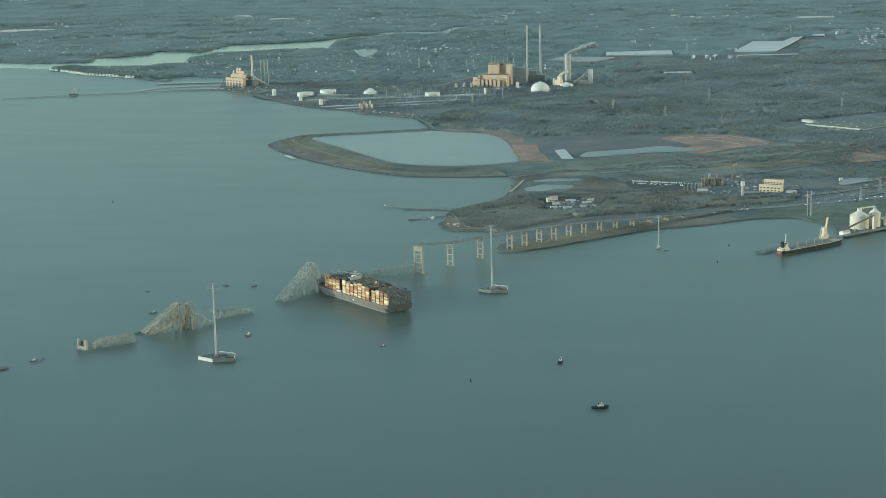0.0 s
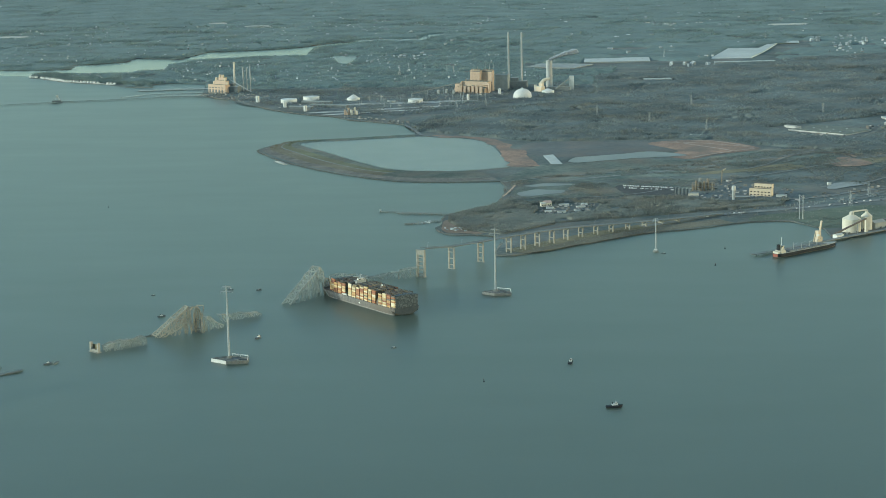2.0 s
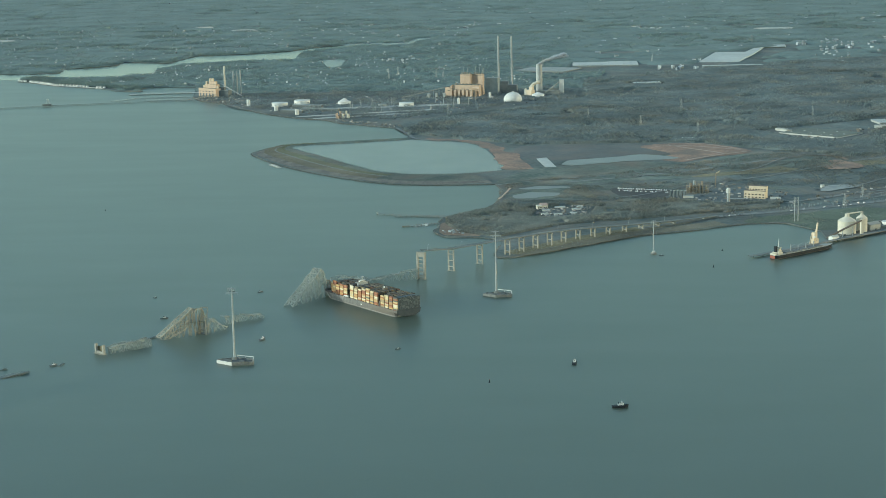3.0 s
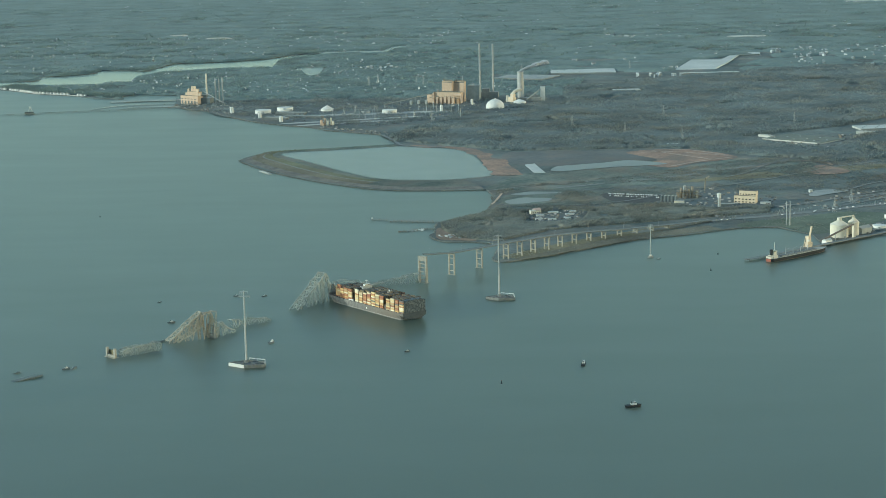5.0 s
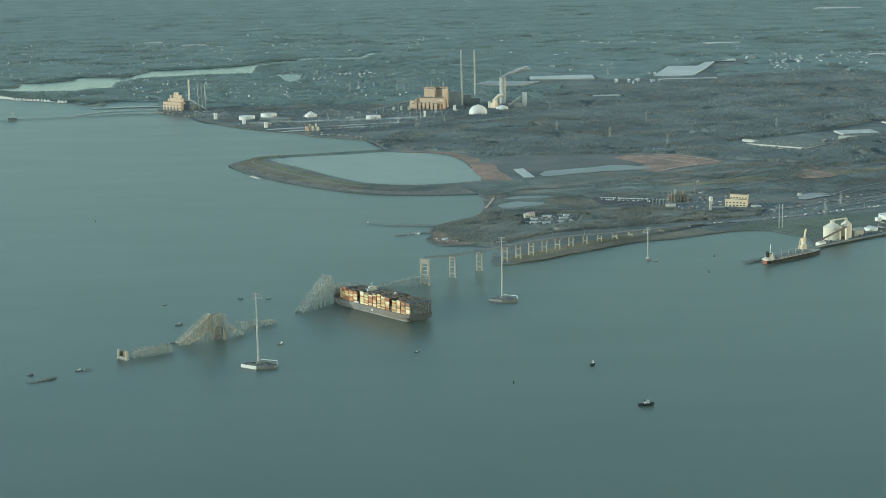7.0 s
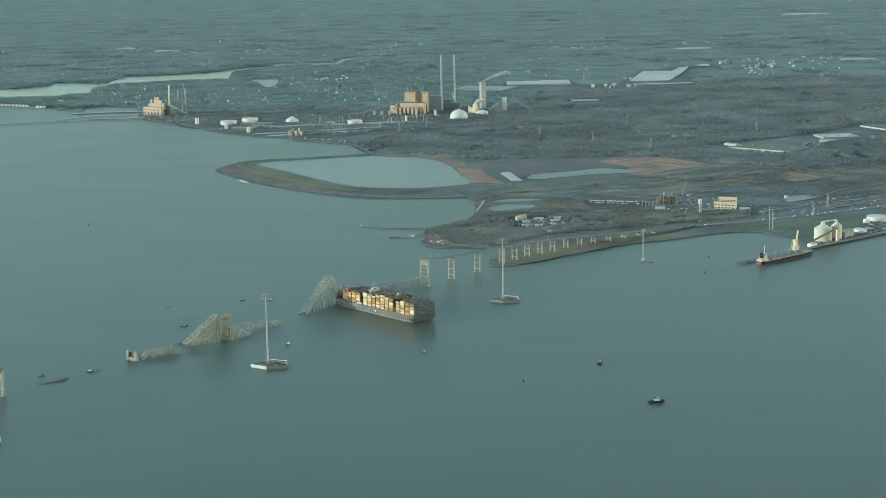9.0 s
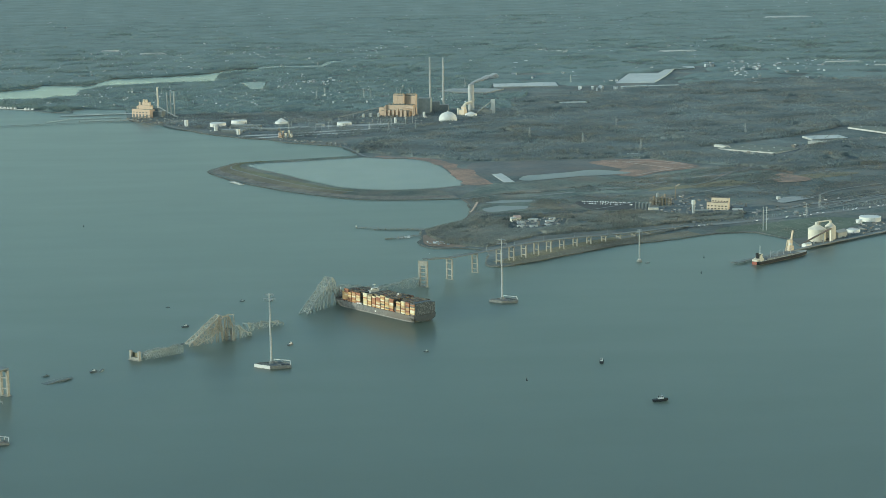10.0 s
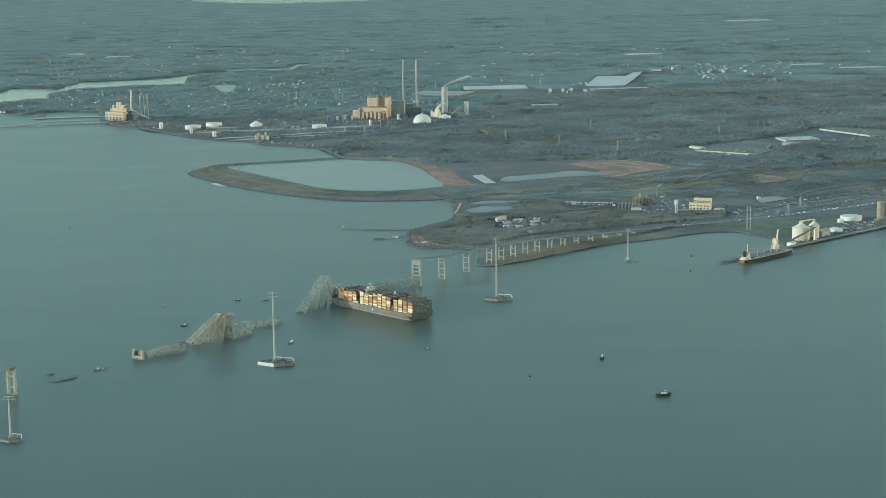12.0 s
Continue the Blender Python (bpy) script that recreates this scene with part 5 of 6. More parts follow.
part("gallery", Shape().beam((-250, 7120, 16), (-70, 7285, 40), 2.4, 2.4), DECKING, gal)
for f in (0.0, 0.33, 0.66):
    part("trestle", Shape().beam((-250 + 180 * f, 7120 + 165 * f, 2), (-250 + 180 * f, 7120 + 165 * f, 15 + 24 * f), 2), GALV, gal)
dome = thing("storage_dome", (178, 7045, 2), 0, "large white round storage dome", "dome")
part("shell", Shape().dome(0, 0, 6, 35, 29, 36, 8), WHITE, dome)
part("ring_wall", Shape().cyl((0, 0, 0), (0, 0, 6), 35.2, 35.2, 36), WHITE, dome)
part("vent", Shape().cyl((0, 0, 34.5), (0, 0, 38), 3, 3, 12), WHITE, dome)
scrub = block("scrubber_house", 247, 7262, -40, [(0, 0, 0, 32, 22, 20), (4, 4, 20, 16, 12, 12)], OCHRE, "cream sunlit scrubber building with a curved duct", roof=PALEROOF)
part("curved_duct", Shape().cyl((2, 2, 30), (10, 12, 44), 6, 6, 14).cyl((10, 12, 44), (24, 32, 50), 6, 6, 14), CREAM, scrub, "cream curved flue duct")
part("side_vessel", Shape().cyl((-14, -8, 0), (-14, -8, 26), 6, 5, 14), CREAM, scrub)
lime = thing("lime_conveyor", (0, 0, 0), 0, "inclined grey conveyor rising to the absorber tower", "conveyor")
part("gallery", Shape().beam((306, 7258, 10), (366, 7278, 52), 4, 3.6), GREYROOF, lime)
for f in (0.3, 0.65):
    part("trestle", Shape().beam((306 + 60 * f, 7258 + 20 * f, 2), (306 + 60 * f, 7258 + 20 * f, 9 + 42 * f), 1.6), GALV, lime)
block("scrubber_house", 325, 7276, -4, [(0, 0, 0, 84, 30, 16), (12, 4, 16, 30, 18, 8)], DECKING, "long low grey scrubber building", roof=GREYROOF)
block("absorber_tower", 372, 7285, -4, [(0, 0, 0, 18, 20, 56)], WHITE, "pale upright absorber tower", roof=PALEROOF)
tank(90, 7180, 5, 22, WHITE, "white_silo", "upright white silo by the boiler house", 0.2)
tank(-28, 6976, 4.5, 23, WHITE, "white_silo", "upright white silo in the coal yard", 0.2)
tank(278, 7210, 24, 8, WHITE, "storage_tank", "low white tank with domed roof", 0.35)
# the older station by the water
old = block("old_station", -1040, 7430, -38, [(-6, 0, 0, 100, 30, 34), (4, 5, 34, 64, 20, 16), (8, 6, 50, 34, 14, 12)], TAN, "tan sunlit older power station on the shore", roof=GREENROOF)
for k in range(5):
    part("doorway", Shape().box(-46 + 18 * k, -15.2, 1, 9, 0.8, 13), DARKCLAD, old, "dark tall doorway")
    part("wall_band", Shape().box(-46 + 18 * k, -15.2, 20, 10, 0.6, 3), DARKCLAD, old)
for k in range(6):
    z = (34.7, 50.7, 62.7, 62.7, 50.7, 34.7)[k]
    vent = part("roof_vent", Shape().box((-36, -22, 0, 14, 30, 40)[k], 0, z, 8, 7, 8), OCHRE, old, "yellowish roof ventilator")
    part("cowl", Shape().gable((-36, -22, 0, 14, 30, 40)[k], 0, z + 8, 9, 8, 3), OCHRE, vent)
block("old_station_annex", -985, 7420, -16, [(0, 0, 0, 50, 40, 26), (-6, 0, 26, 20, 20, 12)], DARKCLAD, "dark annex of the older power station")
stack(-990, 7480, 4.0, 3.2, 118, CREAM, "slim cream chimney of the older station")
stack(-950, 7450, 2.8, 2.4, 100, GALV, "slim grey chimney of the older station")
stack(-936, 7452, 2.8, 2.4, 98, GALV, "slim grey chimney of the older station")
stack(-920, 7440, 2.8, 2.4, 104, GALV, "slim grey chimney of the older station")
gal = thing("coal_conveyor", (0, 0, 0), 0, "inclined conveyor down to the shore", "conveyor")
part("gallery", Shape().beam((-1000, 7420, 56), (-905, 7370, 8), 2.4, 2.4), GALV, gal)
part("gallery", Shape().beam((-1120, 7260, 6), (-1010, 7360, 16), 2, 2), DECKING, gal)
# tank yard
tank(-712, 7010, 31, 14)
tank(-636, 7100, 31, 13)
tank(-708, 6850, 6.5, 20, WHITE, "white_silo", "upright white silo in the tank yard", 0.2)
tank(-615, 6712, 6.5, 20, WHITE, "white_silo", "upright white silo in the tank yard", 0.2)
tank(-836, 7040, 7, 24, WHITE, "white_silo", "upright white silo in the tank yard", 0.2)
tank(-470, 7065, 24, 8, WHITE, "storage_tank", "low white tank with a domed roof", 0.55)
tank(-225, 6950, 28, 12)
tank(-316, 6945, 16, 9, GREYROOF, "storage_tank", "low grey cylindrical storage tank")
shore_plant = thing("shore_plant", (-437, 6578, 2), 0, "cluster of sunlit tan vessels and frames by the shore", "process plant")
for dx, dy, r, h in ((-20, 0, 7, 18), (-8, 6, 6, 24), (3, -2, 7, 16), (14, 5, 5, 26), (22, -3, 6, 14), (-14, -8, 4, 10)):
    part("vessel", Shape().cyl((dx, dy, 0), (dx, dy, h), r * 0.7, r * 0.62, 14), CREAM if dx > 0 else TAN, shore_plant)
for dx in (-24, -10, 4, 18):
    part("frame", Shape().beam((dx, -9, 0), (dx + 8, 8, 26), 1.0), RUST, shore_plant)
for x, y, l in ((-600, 6960, 120), (-540, 6830, 150), (-640, 6790, 90)):
    block("long_shed", x, y, -20, [(0, 0, 0, l, 24, 9)], DARKCLAD, "long low dark shed in the tank yard", "shed")
for i in range(26):
    x, y = rnd.uniform(-450, 60), rnd.uniform(6760, 7080)
    t = thing("yard_mast", (x, y, 2), 0, "thin steel mast in the switchyard", "mast", "switchyard masts")
    part("mast", Shape().cyl((0, 0, 0), (0, 0, rnd.uniform(18, 36)), 0.9, 0.5, 6), GALV, t)


# ---- far warehouses ----
def warehouse(x, y, rz, sx, sy, h, roof, label, front=PALE):
    t = thing("warehouse", (x, y, 2), rz, label, "warehouse", "warehouses")
    part("wall", Shape().box(0, 0, 0, sx, sy, h), front, t)
    part("roof", Shape().box(0, 0, h, sx + 1, sy + 1, 0.8), roof, t)
    part("parapet", Shape().box(0, -sy / 2 - 0.6, h - 0.8, sx, 0.6, 2.0), front, t)
    for i in range(8):
        part("roof_vent", Shape().box(-sx * 0.4 + sx * 0.8 * i / 7, (i % 3 - 1) * sy * 0.25, h + 0.8, 4, 4, 2), GALV, t)
    return t


warehouse(1150, 5905, -43, 215, 150, 3.4, GREENROOF, "long low warehouse with a mossy roof and white wall")
warehouse(1045, 5990, -60, 60, 20, 6, GREYROOF, "low white-walled annex beside a warehouse")
warehouse(1440, 6170, 6, 130, 100, 5, PALEROOF, "broad low pale-roofed warehouse", GREYROOF)
warehouse(1390, 6020, -20, 90, 24, 8, GREYROOF, "low white-walled shed beside a warehouse")
warehouse(1725, 6370, -66, 270, 160, 4.5, GREENROOF, "long warehouse with a mossy roof and white wall")
warehouse(620, 8590, -2, 300, 250, 4, PALEROOF, "vast pale-roofed distribution warehouse", GREYROOF)
warehouse(350, 8330, -28, 240, 200, 4, GREYROOF, "vast low grey-roofed warehouse", DECKING)
warehouse(733, 7600, 4, 110, 50, 8, PALEROOF, "low pale-roofed works among woods")
warehouse(1180, 8350, 4, 270, 40, 5, PALEROOF, "long low pale-roofed warehouse", GREYROOF)
hill = thing("covered_mound", (0, 0, 0), 0, "long low mound sheeted in pale membrane", "mound", kind="structure")
part("membrane", Shape().prism([(1050, 8579), (1185, 9086), (1330, 9054), (1466, 9475), (1593, 9482), (1573, 9342), (1461, 9333), (1348, 8918), (1238, 8570)], 2, 7, 0.03), PALEROOF, hill)

# steam at the broad chimney
rs = random.Random(4)
puffs = Shape()
for i in range(150):
    f = (i / 150) ** 1.2
    c = (285 + f * 104 + rs.uniform(-5, 5), 7290 + f * 50, 121 + f ** 0.7 * 30 + rs.uniform(-5, 5) * (0.2 + f))
    r = 2.4 + 7.5 * f * rs.uniform(0.35, 1)
    puffs.dome(c[0], c[1], c[2], r * 1.6, r * 0.7, 8, 3)
    puffs.dome(c[0], c[1], c[2], r * 1.6, -r * 0.6, 8, 3)
tagged(part("steam_plume", puffs, STEAM), "white steam drifting from the broad chimney", "steam", kind="stuff")

# loose clutter in the yards, too small to tell apart
def clutter(name, area, count, size, label, z=2.3, material=None):
    x, y = np.array(area, float).T
    s = Shape()
    rc = random.Random(len(name))
    while count:
        a, b = rc.uniform(x.min(), x.max()), rc.uniform(y.min(), y.max())
        if inside(area, np.array([a]), np.array([b]))[0]:
            w = rc.uniform(*size)
            s.box(a, b, z, w, w * rc.uniform(0.3, 0.9), rc.uniform(0.25, 0.7) * size[1] * 0.6, rc.choice((-40, -38, 50, -20)))
            count -= 1
    return tagged(part(name, s, material or CLUTTER), label, "clutter", kind="stuff")


clutter("tank_yard_clutter", [(-900, 7050), (-700, 6800), (-430, 6600), (-250, 6500), (100, 6850), (420, 7120), (440, 7300), (-100, 7250), (-500, 7420), (-900, 7300)], 420, (2, 8), "pipes, sheds and machinery in the station yard")
clutter("works_clutter", [(560, 4680), (620, 4790), (720, 4900), (860, 4720), (830, 4600), (680, 4570)], 160, (2, 8), "sheds and machinery in the works yard", 2.6)
clutter("point_yard_clutter", [(200, 4412), (220, 4530), (300, 4580), (350, 4560), (330, 4455), (262, 4402)], 120, (2, 8), "trailers and stacks in a gravel yard", 2.4)
clutter("point_tip_clutter", [(-20, 4230), (0, 4195), (40, 4185), (30, 4240)], 18, (2, 7), "sheds and boats at the tip of the point", 5.5, HOUSE)
clutter("jetty_boats", [(-90, 4325), (-40, 4365), (-30, 4350), (-80, 4312)], 12, (3, 9), "small craft and floats by old jetties", 0.1, HOUSE)
clutter("terminal_clutter", [(860, 4090), (900, 4105), (1150, 4310), (1180, 4400), (1080, 4370), (960, 4230)], 110, (2, 9), "pipes and sheds on the quay", 2.4)
clutter("roadside_clutter", [(650, 4410), (1000, 4570), (1700, 5000), (1800, 5250), (1000, 4720), (640, 4480)], 160, (2, 10), "sheds, vans and signs beside the highway", 2.4)
clutter("shore_clutter", [(-470, 6500), (-300, 6350), (-210, 6260), (-190, 6290), (-290, 6400), (-440, 6540)], 60, (3, 10), "boats and sheds along the shore", 2.2)
clutter("old_station_clutter", [(-1110, 7300), (-1000, 7230), (-850, 7000), (-820, 7100), (-900, 7350), (-1050, 7420)], 90, (3, 9), "sheds and machinery round the older station", 2.3)
clutter("warehouse_clutter", [(1000, 5780), (1200, 5640), (1400, 5900), (1700, 6120), (1650, 6200), (1300, 6030)], 110, (3, 12), "lorries and sheds beside the warehouses", 2.3)
clutter("far_works_clutter", [(640, 7540), (640, 7680), (820, 7690), (840, 7530)], 60, (4, 14), "sheds round the low works", 2.3)


# ---- woods, houses, far country ----
rng = np.random.default_rng(7)
LAND = np.array([(p[0], p[1]) for p in shore])
CLEAR = [
    [(-1150, 7200), (-300, 6300), (-150, 6480), (60, 6820), (440, 7080), (470, 7480), (-200, 7520), (-1150, 7560)],
    [(20, 5900), (70, 5860), (180, 5500), (200, 5740), (600, 5720), (760, 5740), (900, 5520), (700, 5300), (400, 5100), (60, 4950), (-700, 5500), (-600, 5900), (-150, 6060)],
    [(960, 6010), (1050, 5780), (1190, 5650), (1330, 5950), (1580, 6080), (1700, 6150), (1850, 6350), (1600, 6540), (1330, 6240), (1160, 6130)],
    [(440, 8400), (480, 8640), (780, 8660), (790, 8440), (540, 8150), (280, 8130), (180, 8440)],
    [(1000, 8300), (1030, 8500), (1180, 9100), (1620, 9420), (1620, 9250), (1340, 8700), (1360, 8300)],
    [(150, 4740), (195, 4820), (170, 4880), (235, 4925), (315, 4900), (280, 4810), (285, 4770), (262, 4700), (168, 4680)],
    [(192, 4408), (214, 4538), (298, 4590), (362, 4568), (338, 4450), (262, 4396)], [(410, 4860), (580, 4805), (545, 4680), (430, 4690)], [(190, 4515), (190, 4560), (250, 4565), (250, 4520)],
    [(560, 4660), (610, 4800), (720, 4910), (870, 4720), (840, 4590), (680, 4560)],
    [(-750, 9040), (-690, 8720), (-645, 8600), (-620, 8719), (-612, 9060), (-384, 9025), (-215, 8950), (4, 8930), (4, 8990), (-218, 9030), (-387, 9090), (-690, 9080)],
    [(-695, 9930), (-547, 10020), (-380, 9975), (-308, 10290), (-247, 10402), (-250, 10510), (-329, 10465), (-382, 10135), (-556, 10175), (-707, 10090)],
    [(660, 7560), (660, 7640), (800, 7640), (800, 7550)],
    [(-1750, 21400), (-1000, 20100), (-536, 19800), (350, 20050), (550, 20600), (-500, 21600)],
]


def open_ground(x, y):
    ok = inside(LAND, x, y)
    for c in CLEAR:
        ok &= ~inside(c, x, y)
    return ok


def roll(x, y):
    """Low rolling rises under the woods, in metres."""
    return np.array([max(0.0, 9 * noise.noise(Vector((a / 380, b / 520, 4.4))) + 5 * noise.noise(Vector((a / 150, b / 210, 6.6)))) for a, b in zip(x, y)])


def tufts(name, x, y, h, r, material, label, blades=7, foot=2.0):
    """Bare trees or bushes in one mesh: each a thin trunk and a fan of upright twig sprays with gaps between them."""
    k = len(x)
    turn = rng.uniform(0, 2 * np.pi, (k, blades))
    lean = np.sqrt(rng.uniform(0.02, 1.0, (k, blades)))
    lean[:, 0] = 0.02
    tall = h[:, None] * np.sqrt(1 - 0.7 * lean ** 2) * rng.uniform(0.78, 1.08, (k, blades))
    low = tall * rng.uniform(0.18, 0.5, (k, blades))
    low[:, 0], tall[:, 0] = -0.6, tall[:, 0] * 0.8
    out, width = r[:, None] * lean, r[:, None] * rng.uniform(0.13, 0.34, (k, blades))
    width[:, 0] *= 0.35
    cut = rng.uniform(0.55, 0.85, (k, blades))
    side = turn + np.pi / 2 + rng.uniform(-0.6, 0.6, (k, blades))
    c, s_ = np.cos(turn), np.sin(turn)
    ax, ay = x[:, None] + 0.3 * out * c, y[:, None] + 0.3 * out * s_
    bx, by = x[:, None] + out * c, y[:, None] + out * s_
    mx, my, mz = ax + (bx - ax) * cut, ay + (by - ay) * cut, low + (tall - low) * cut
    wx, wy = width * np.cos(side), width * np.sin(side)
    v = np.stack([np.stack(q, -1) for q in ((ax, ay, low), (mx - wx, my - wy, mz), (bx, by, tall), (mx + wx, my + wy, mz))], 2)
    v[..., 2] += np.reshape(foot, (-1, 1, 1))
    v = (v.reshape(-1, 3) * U).astype(np.float32)
    me = bpy.data.meshes.new(name)
    me.vertices.add(len(v))
    me.vertices.foreach_set("co", v.ravel())
    me.loops.add(len(v))
    me.loops.foreach_set("vertex_index", np.arange(len(v), dtype=np.int32))
    me.polygons.add(len(v) // 4)
    me.polygons.foreach_set("loop_start", np.arange(0, len(v), 4, dtype=np.int32))
    me.update(calc_edges=True)
    me.validate()
    me.materials.append(material)
    return tagged(new(name, me), label, "woods", kind="stuff")


def grow(poly, count, density=0.0, size=60.0):
    p = np.array(poly, float)
    x, y = rng.uniform(p[:, 0].min(), p[:, 0].max(), count), rng.uniform(p[:, 1].min(), p[:, 1].max(), count)
    ok = inside(poly, x, y) & inside(LAND, x, y) & (x < 0.37 * y - 150)
    x, y = x[ok], y[ok]
    d = np.array([noise.noise(Vector((a / size, b / size * 1.4, 1.7))) + 0.5 * noise.noise(Vector((a / size * 3, b / size * 3, 5.1))) for a, b in zip(x, y)])
    keep = d > density
    return x[keep], y[keep]


def woods(name, poly, count, density, rad, hgt, label, size=60.0, clear=True, material=None, blades=7, hilly=False):
    x, y = grow(poly, count, density, size)
    if clear:
        ok = open_ground(x, y)
        x, y = x[ok], y[ok]
    swell = np.array([1 + 0.75 * noise.noise(Vector((a / 90, b / 130, 8.2))) for a, b in zip(x, y)])
    return tufts(name, x, y, rng.uniform(*hgt, len(x)) * swell, rng.uniform(*rad, len(x)), material or TWIGS, label, blades, 2 + roll(x, y) if hilly else 2.0)


POINT_WOOD = [(-8, 4330), (14, 4262), (34, 4212), (120, 4158), (260, 4300), (400, 4350), (650, 4440), (800, 4490), (830, 4590), (700, 4570), (560, 4640), (430, 4660), (400, 4600), (300, 4620), (220, 4580), (180, 4600), (130, 4640), (80, 4530), (-10, 4430)]
woods("roadside_trees", [(560, 4345), (700, 4310), (830, 4440), (1000, 4530), (1300, 4720), (1300, 4800), (1000, 4600), (700, 4440)], 2600, 0.0, (2, 4), (4, 9), "scattered bare trees beside the highway")
woods("meadow_scrub", [(150, 4640), (320, 4920), (700, 5000), (1000, 5250), (1500, 5500), (2200, 5700), (2300, 5300), (1300, 4720), (900, 4800), (600, 4640)], 36000, -0.2, (2.6, 5.5), (1.2, 4.2), "scattered scrub and bare trees on the meadows", 90, True, BRUSH_TWIGS)
woods("point_scrub", [(60, 4520), (118, 4640), (120, 4800), (150, 4960), (330, 4940), (420, 4700), (330, 4560), (330, 4480), (240, 4500), (190, 4480)], 4500, -0.1, (1.2, 2.8), (2, 5), "low scrub round the ponds on the point", 45, True, BRUSH_TWIGS)
woods("terminal_scrub", [(690, 4300), (790, 4295), (850, 4180), (960, 4265), (1110, 4410), (1000, 4490), (820, 4410), (720, 4360)], 2400, 0.0, (1.2, 3), (1, 3), "low green scrub beside the shipping quay", 45, False, BRUSH_TWIGS)
woods("quay_scrub", [(846, 4085), (1157, 4305), (1500, 4570), (1480, 4600), (1150, 4330), (860, 4110)], 2500, -0.2, (0.8, 2), (0.8, 2.6), "weeds along the edge of the quay", 30, False, BRUSH_TWIGS)
woods("reed_bed", [(116, 4680), (118, 4800), (145, 4965), (172, 4950), (150, 4800), (142, 4655)], 500, -0.1, (0.8, 1.6), (1, 2.6), "strip of tall dry reeds by the shore", 40, False, GRASS)
woods("causeway_scrub", [(130, 3925), (262, 4015), (407, 4136), (543, 4200), (640, 4250), (620, 4330), (430, 4225), (290, 4130), (150, 4010)], 5000, -0.15, (1.0, 2.4), (1, 3.4), "low brush on the causeway under the bridge", 30, False, BRUSH_TWIGS)
woods("field_edges", [(190, 5000), (330, 5260), (700, 5300), (1000, 5560), (1500, 5700), (2300, 5900), (2300, 5700), (1500, 5500), (1000, 5250), (600, 5030)], 42000, -0.25, (2.6, 5.8), (1.4, 4.6), "hedges and scrub along the field edges", 70, True, BRUSH_TWIGS)


def canopy(name, poly, step, base, lump, material, label, thin=-9.0, size=200.0, clear=True, soft=False, hilly=False):
    """A continuous rough woodland roof over a plan area, falling to the ground at its edges."""
    p = np.array(poly, float)
    x0, y0, x1, y1 = p[:, 0].min(), p[:, 1].min(), p[:, 0].max(), p[:, 1].max()
    nx, ny = max(3, int((x1 - x0) / step)), max(3, int((y1 - y0) / step))
    gx, gy = np.meshgrid(np.linspace(x0, x1, nx), np.linspace(y0, y1, ny))
    gx, gy = gx + rng.uniform(-0.4, 0.4, gx.shape) * step, gy + rng.uniform(-0.4, 0.4, gy.shape) * step
    cx, cy = ((g[:-1, :-1] + g[1:, 1:]) / 2 for g in (gx, gy))
    ok = inside(poly, cx.ravel(), cy.ravel())
    ok &= open_ground(cx.ravel(), cy.ravel()) if clear else inside(LAND, cx.ravel(), cy.ravel())
    idx = np.flatnonzero(ok)
    field = np.full(ok.shape, -1.0)
    field[idx] = [noise.noise(Vector((a / size, b / size * 1.4, 1.7))) + 0.5 * noise.noise(Vector((a / size * 3, b / size * 3, 5.1))) for a, b in zip(cx.ravel()[idx], cy.ravel()[idx])]
    ok = (ok & (field > thin)).reshape(cx.shape)
    field = field.reshape(cx.shape)
    full = np.zeros(gx.shape, bool)
    full[1:-1, 1:-1] = ok[:-1, :-1] & ok[1:, :-1] & ok[:-1, 1:] & ok[1:, 1:]
    swell = np.zeros(gx.shape)
    swell[:-1, :-1] = field
    rise = roll(gx.ravel(), gy.ravel()).reshape(gx.shape) if hilly else 0.0
    z = np.where(full, 2 + rise + base * (1 + 0.25 * swell) + rng.normal(0, lump, gx.shape), 2.0)
    v = np.stack([gx, gy, z], -1).reshape(-1, 3) * U
    j, i = np.nonzero(ok)
    k = j * nx + i
    me = bpy.data.meshes.new(name)
    me.from_pydata(v.tolist(), [], np.stack([k, k + 1, k + nx + 1, k + nx], 1).tolist())
    me.materials.append(material)
    if soft:
        me.shade_smooth()
    return tagged(new(name, me), label, "woods", kind="stuff")


BELT = [(-170, 6030), (70, 5870), (190, 5760), (700, 5760), (950, 5540), (1150, 5380), (2600, 5900), (2600, 6700), (1900, 6500), (1300, 6300), (800, 6600), (300, 6800), (-130, 6450), (-200, 6200)]
MIDDLE = [(-150, 6450), (300, 6780), (800, 6590), (1300, 6300), (1900, 6500), (3000, 6800), (3600, 8600), (1600, 8600), (480, 7800), (450, 7050)]
CREEK = [(-1250, 7720), (-900, 7500), (500, 7500), (650, 8560), (-270, 10240)] + NEAR_BANK + [(x + 22, y + 60) for x, y in POINT_FRONT[:6]] + POINT_FRONT[6:8]
BEYOND = [(-4500, 9350)] + FAR_BANK + [(-300, 10250), (600, 8500), (3600, 8500), (4800, 12000), (-5400, 12000)]
canopy("point_woods", POINT_WOOD, 4, 4.3, 0.8, THICKET, "bare grey-brown thicket covering the point", -0.45, 60, True, True)
woods("point_trees", POINT_WOOD, 32000, -0.42, (1.7, 3.3), (4.5, 8.5), "bare grey-brown trees covering the point", 60, True, BRUSH_TWIGS, 8)
STATION_YARD = [(-1080, 7330), (-820, 6960), (-430, 6600), (-250, 6500), (100, 6850), (460, 7080), (480, 7480), (-200, 7520), (-1080, 7540)]
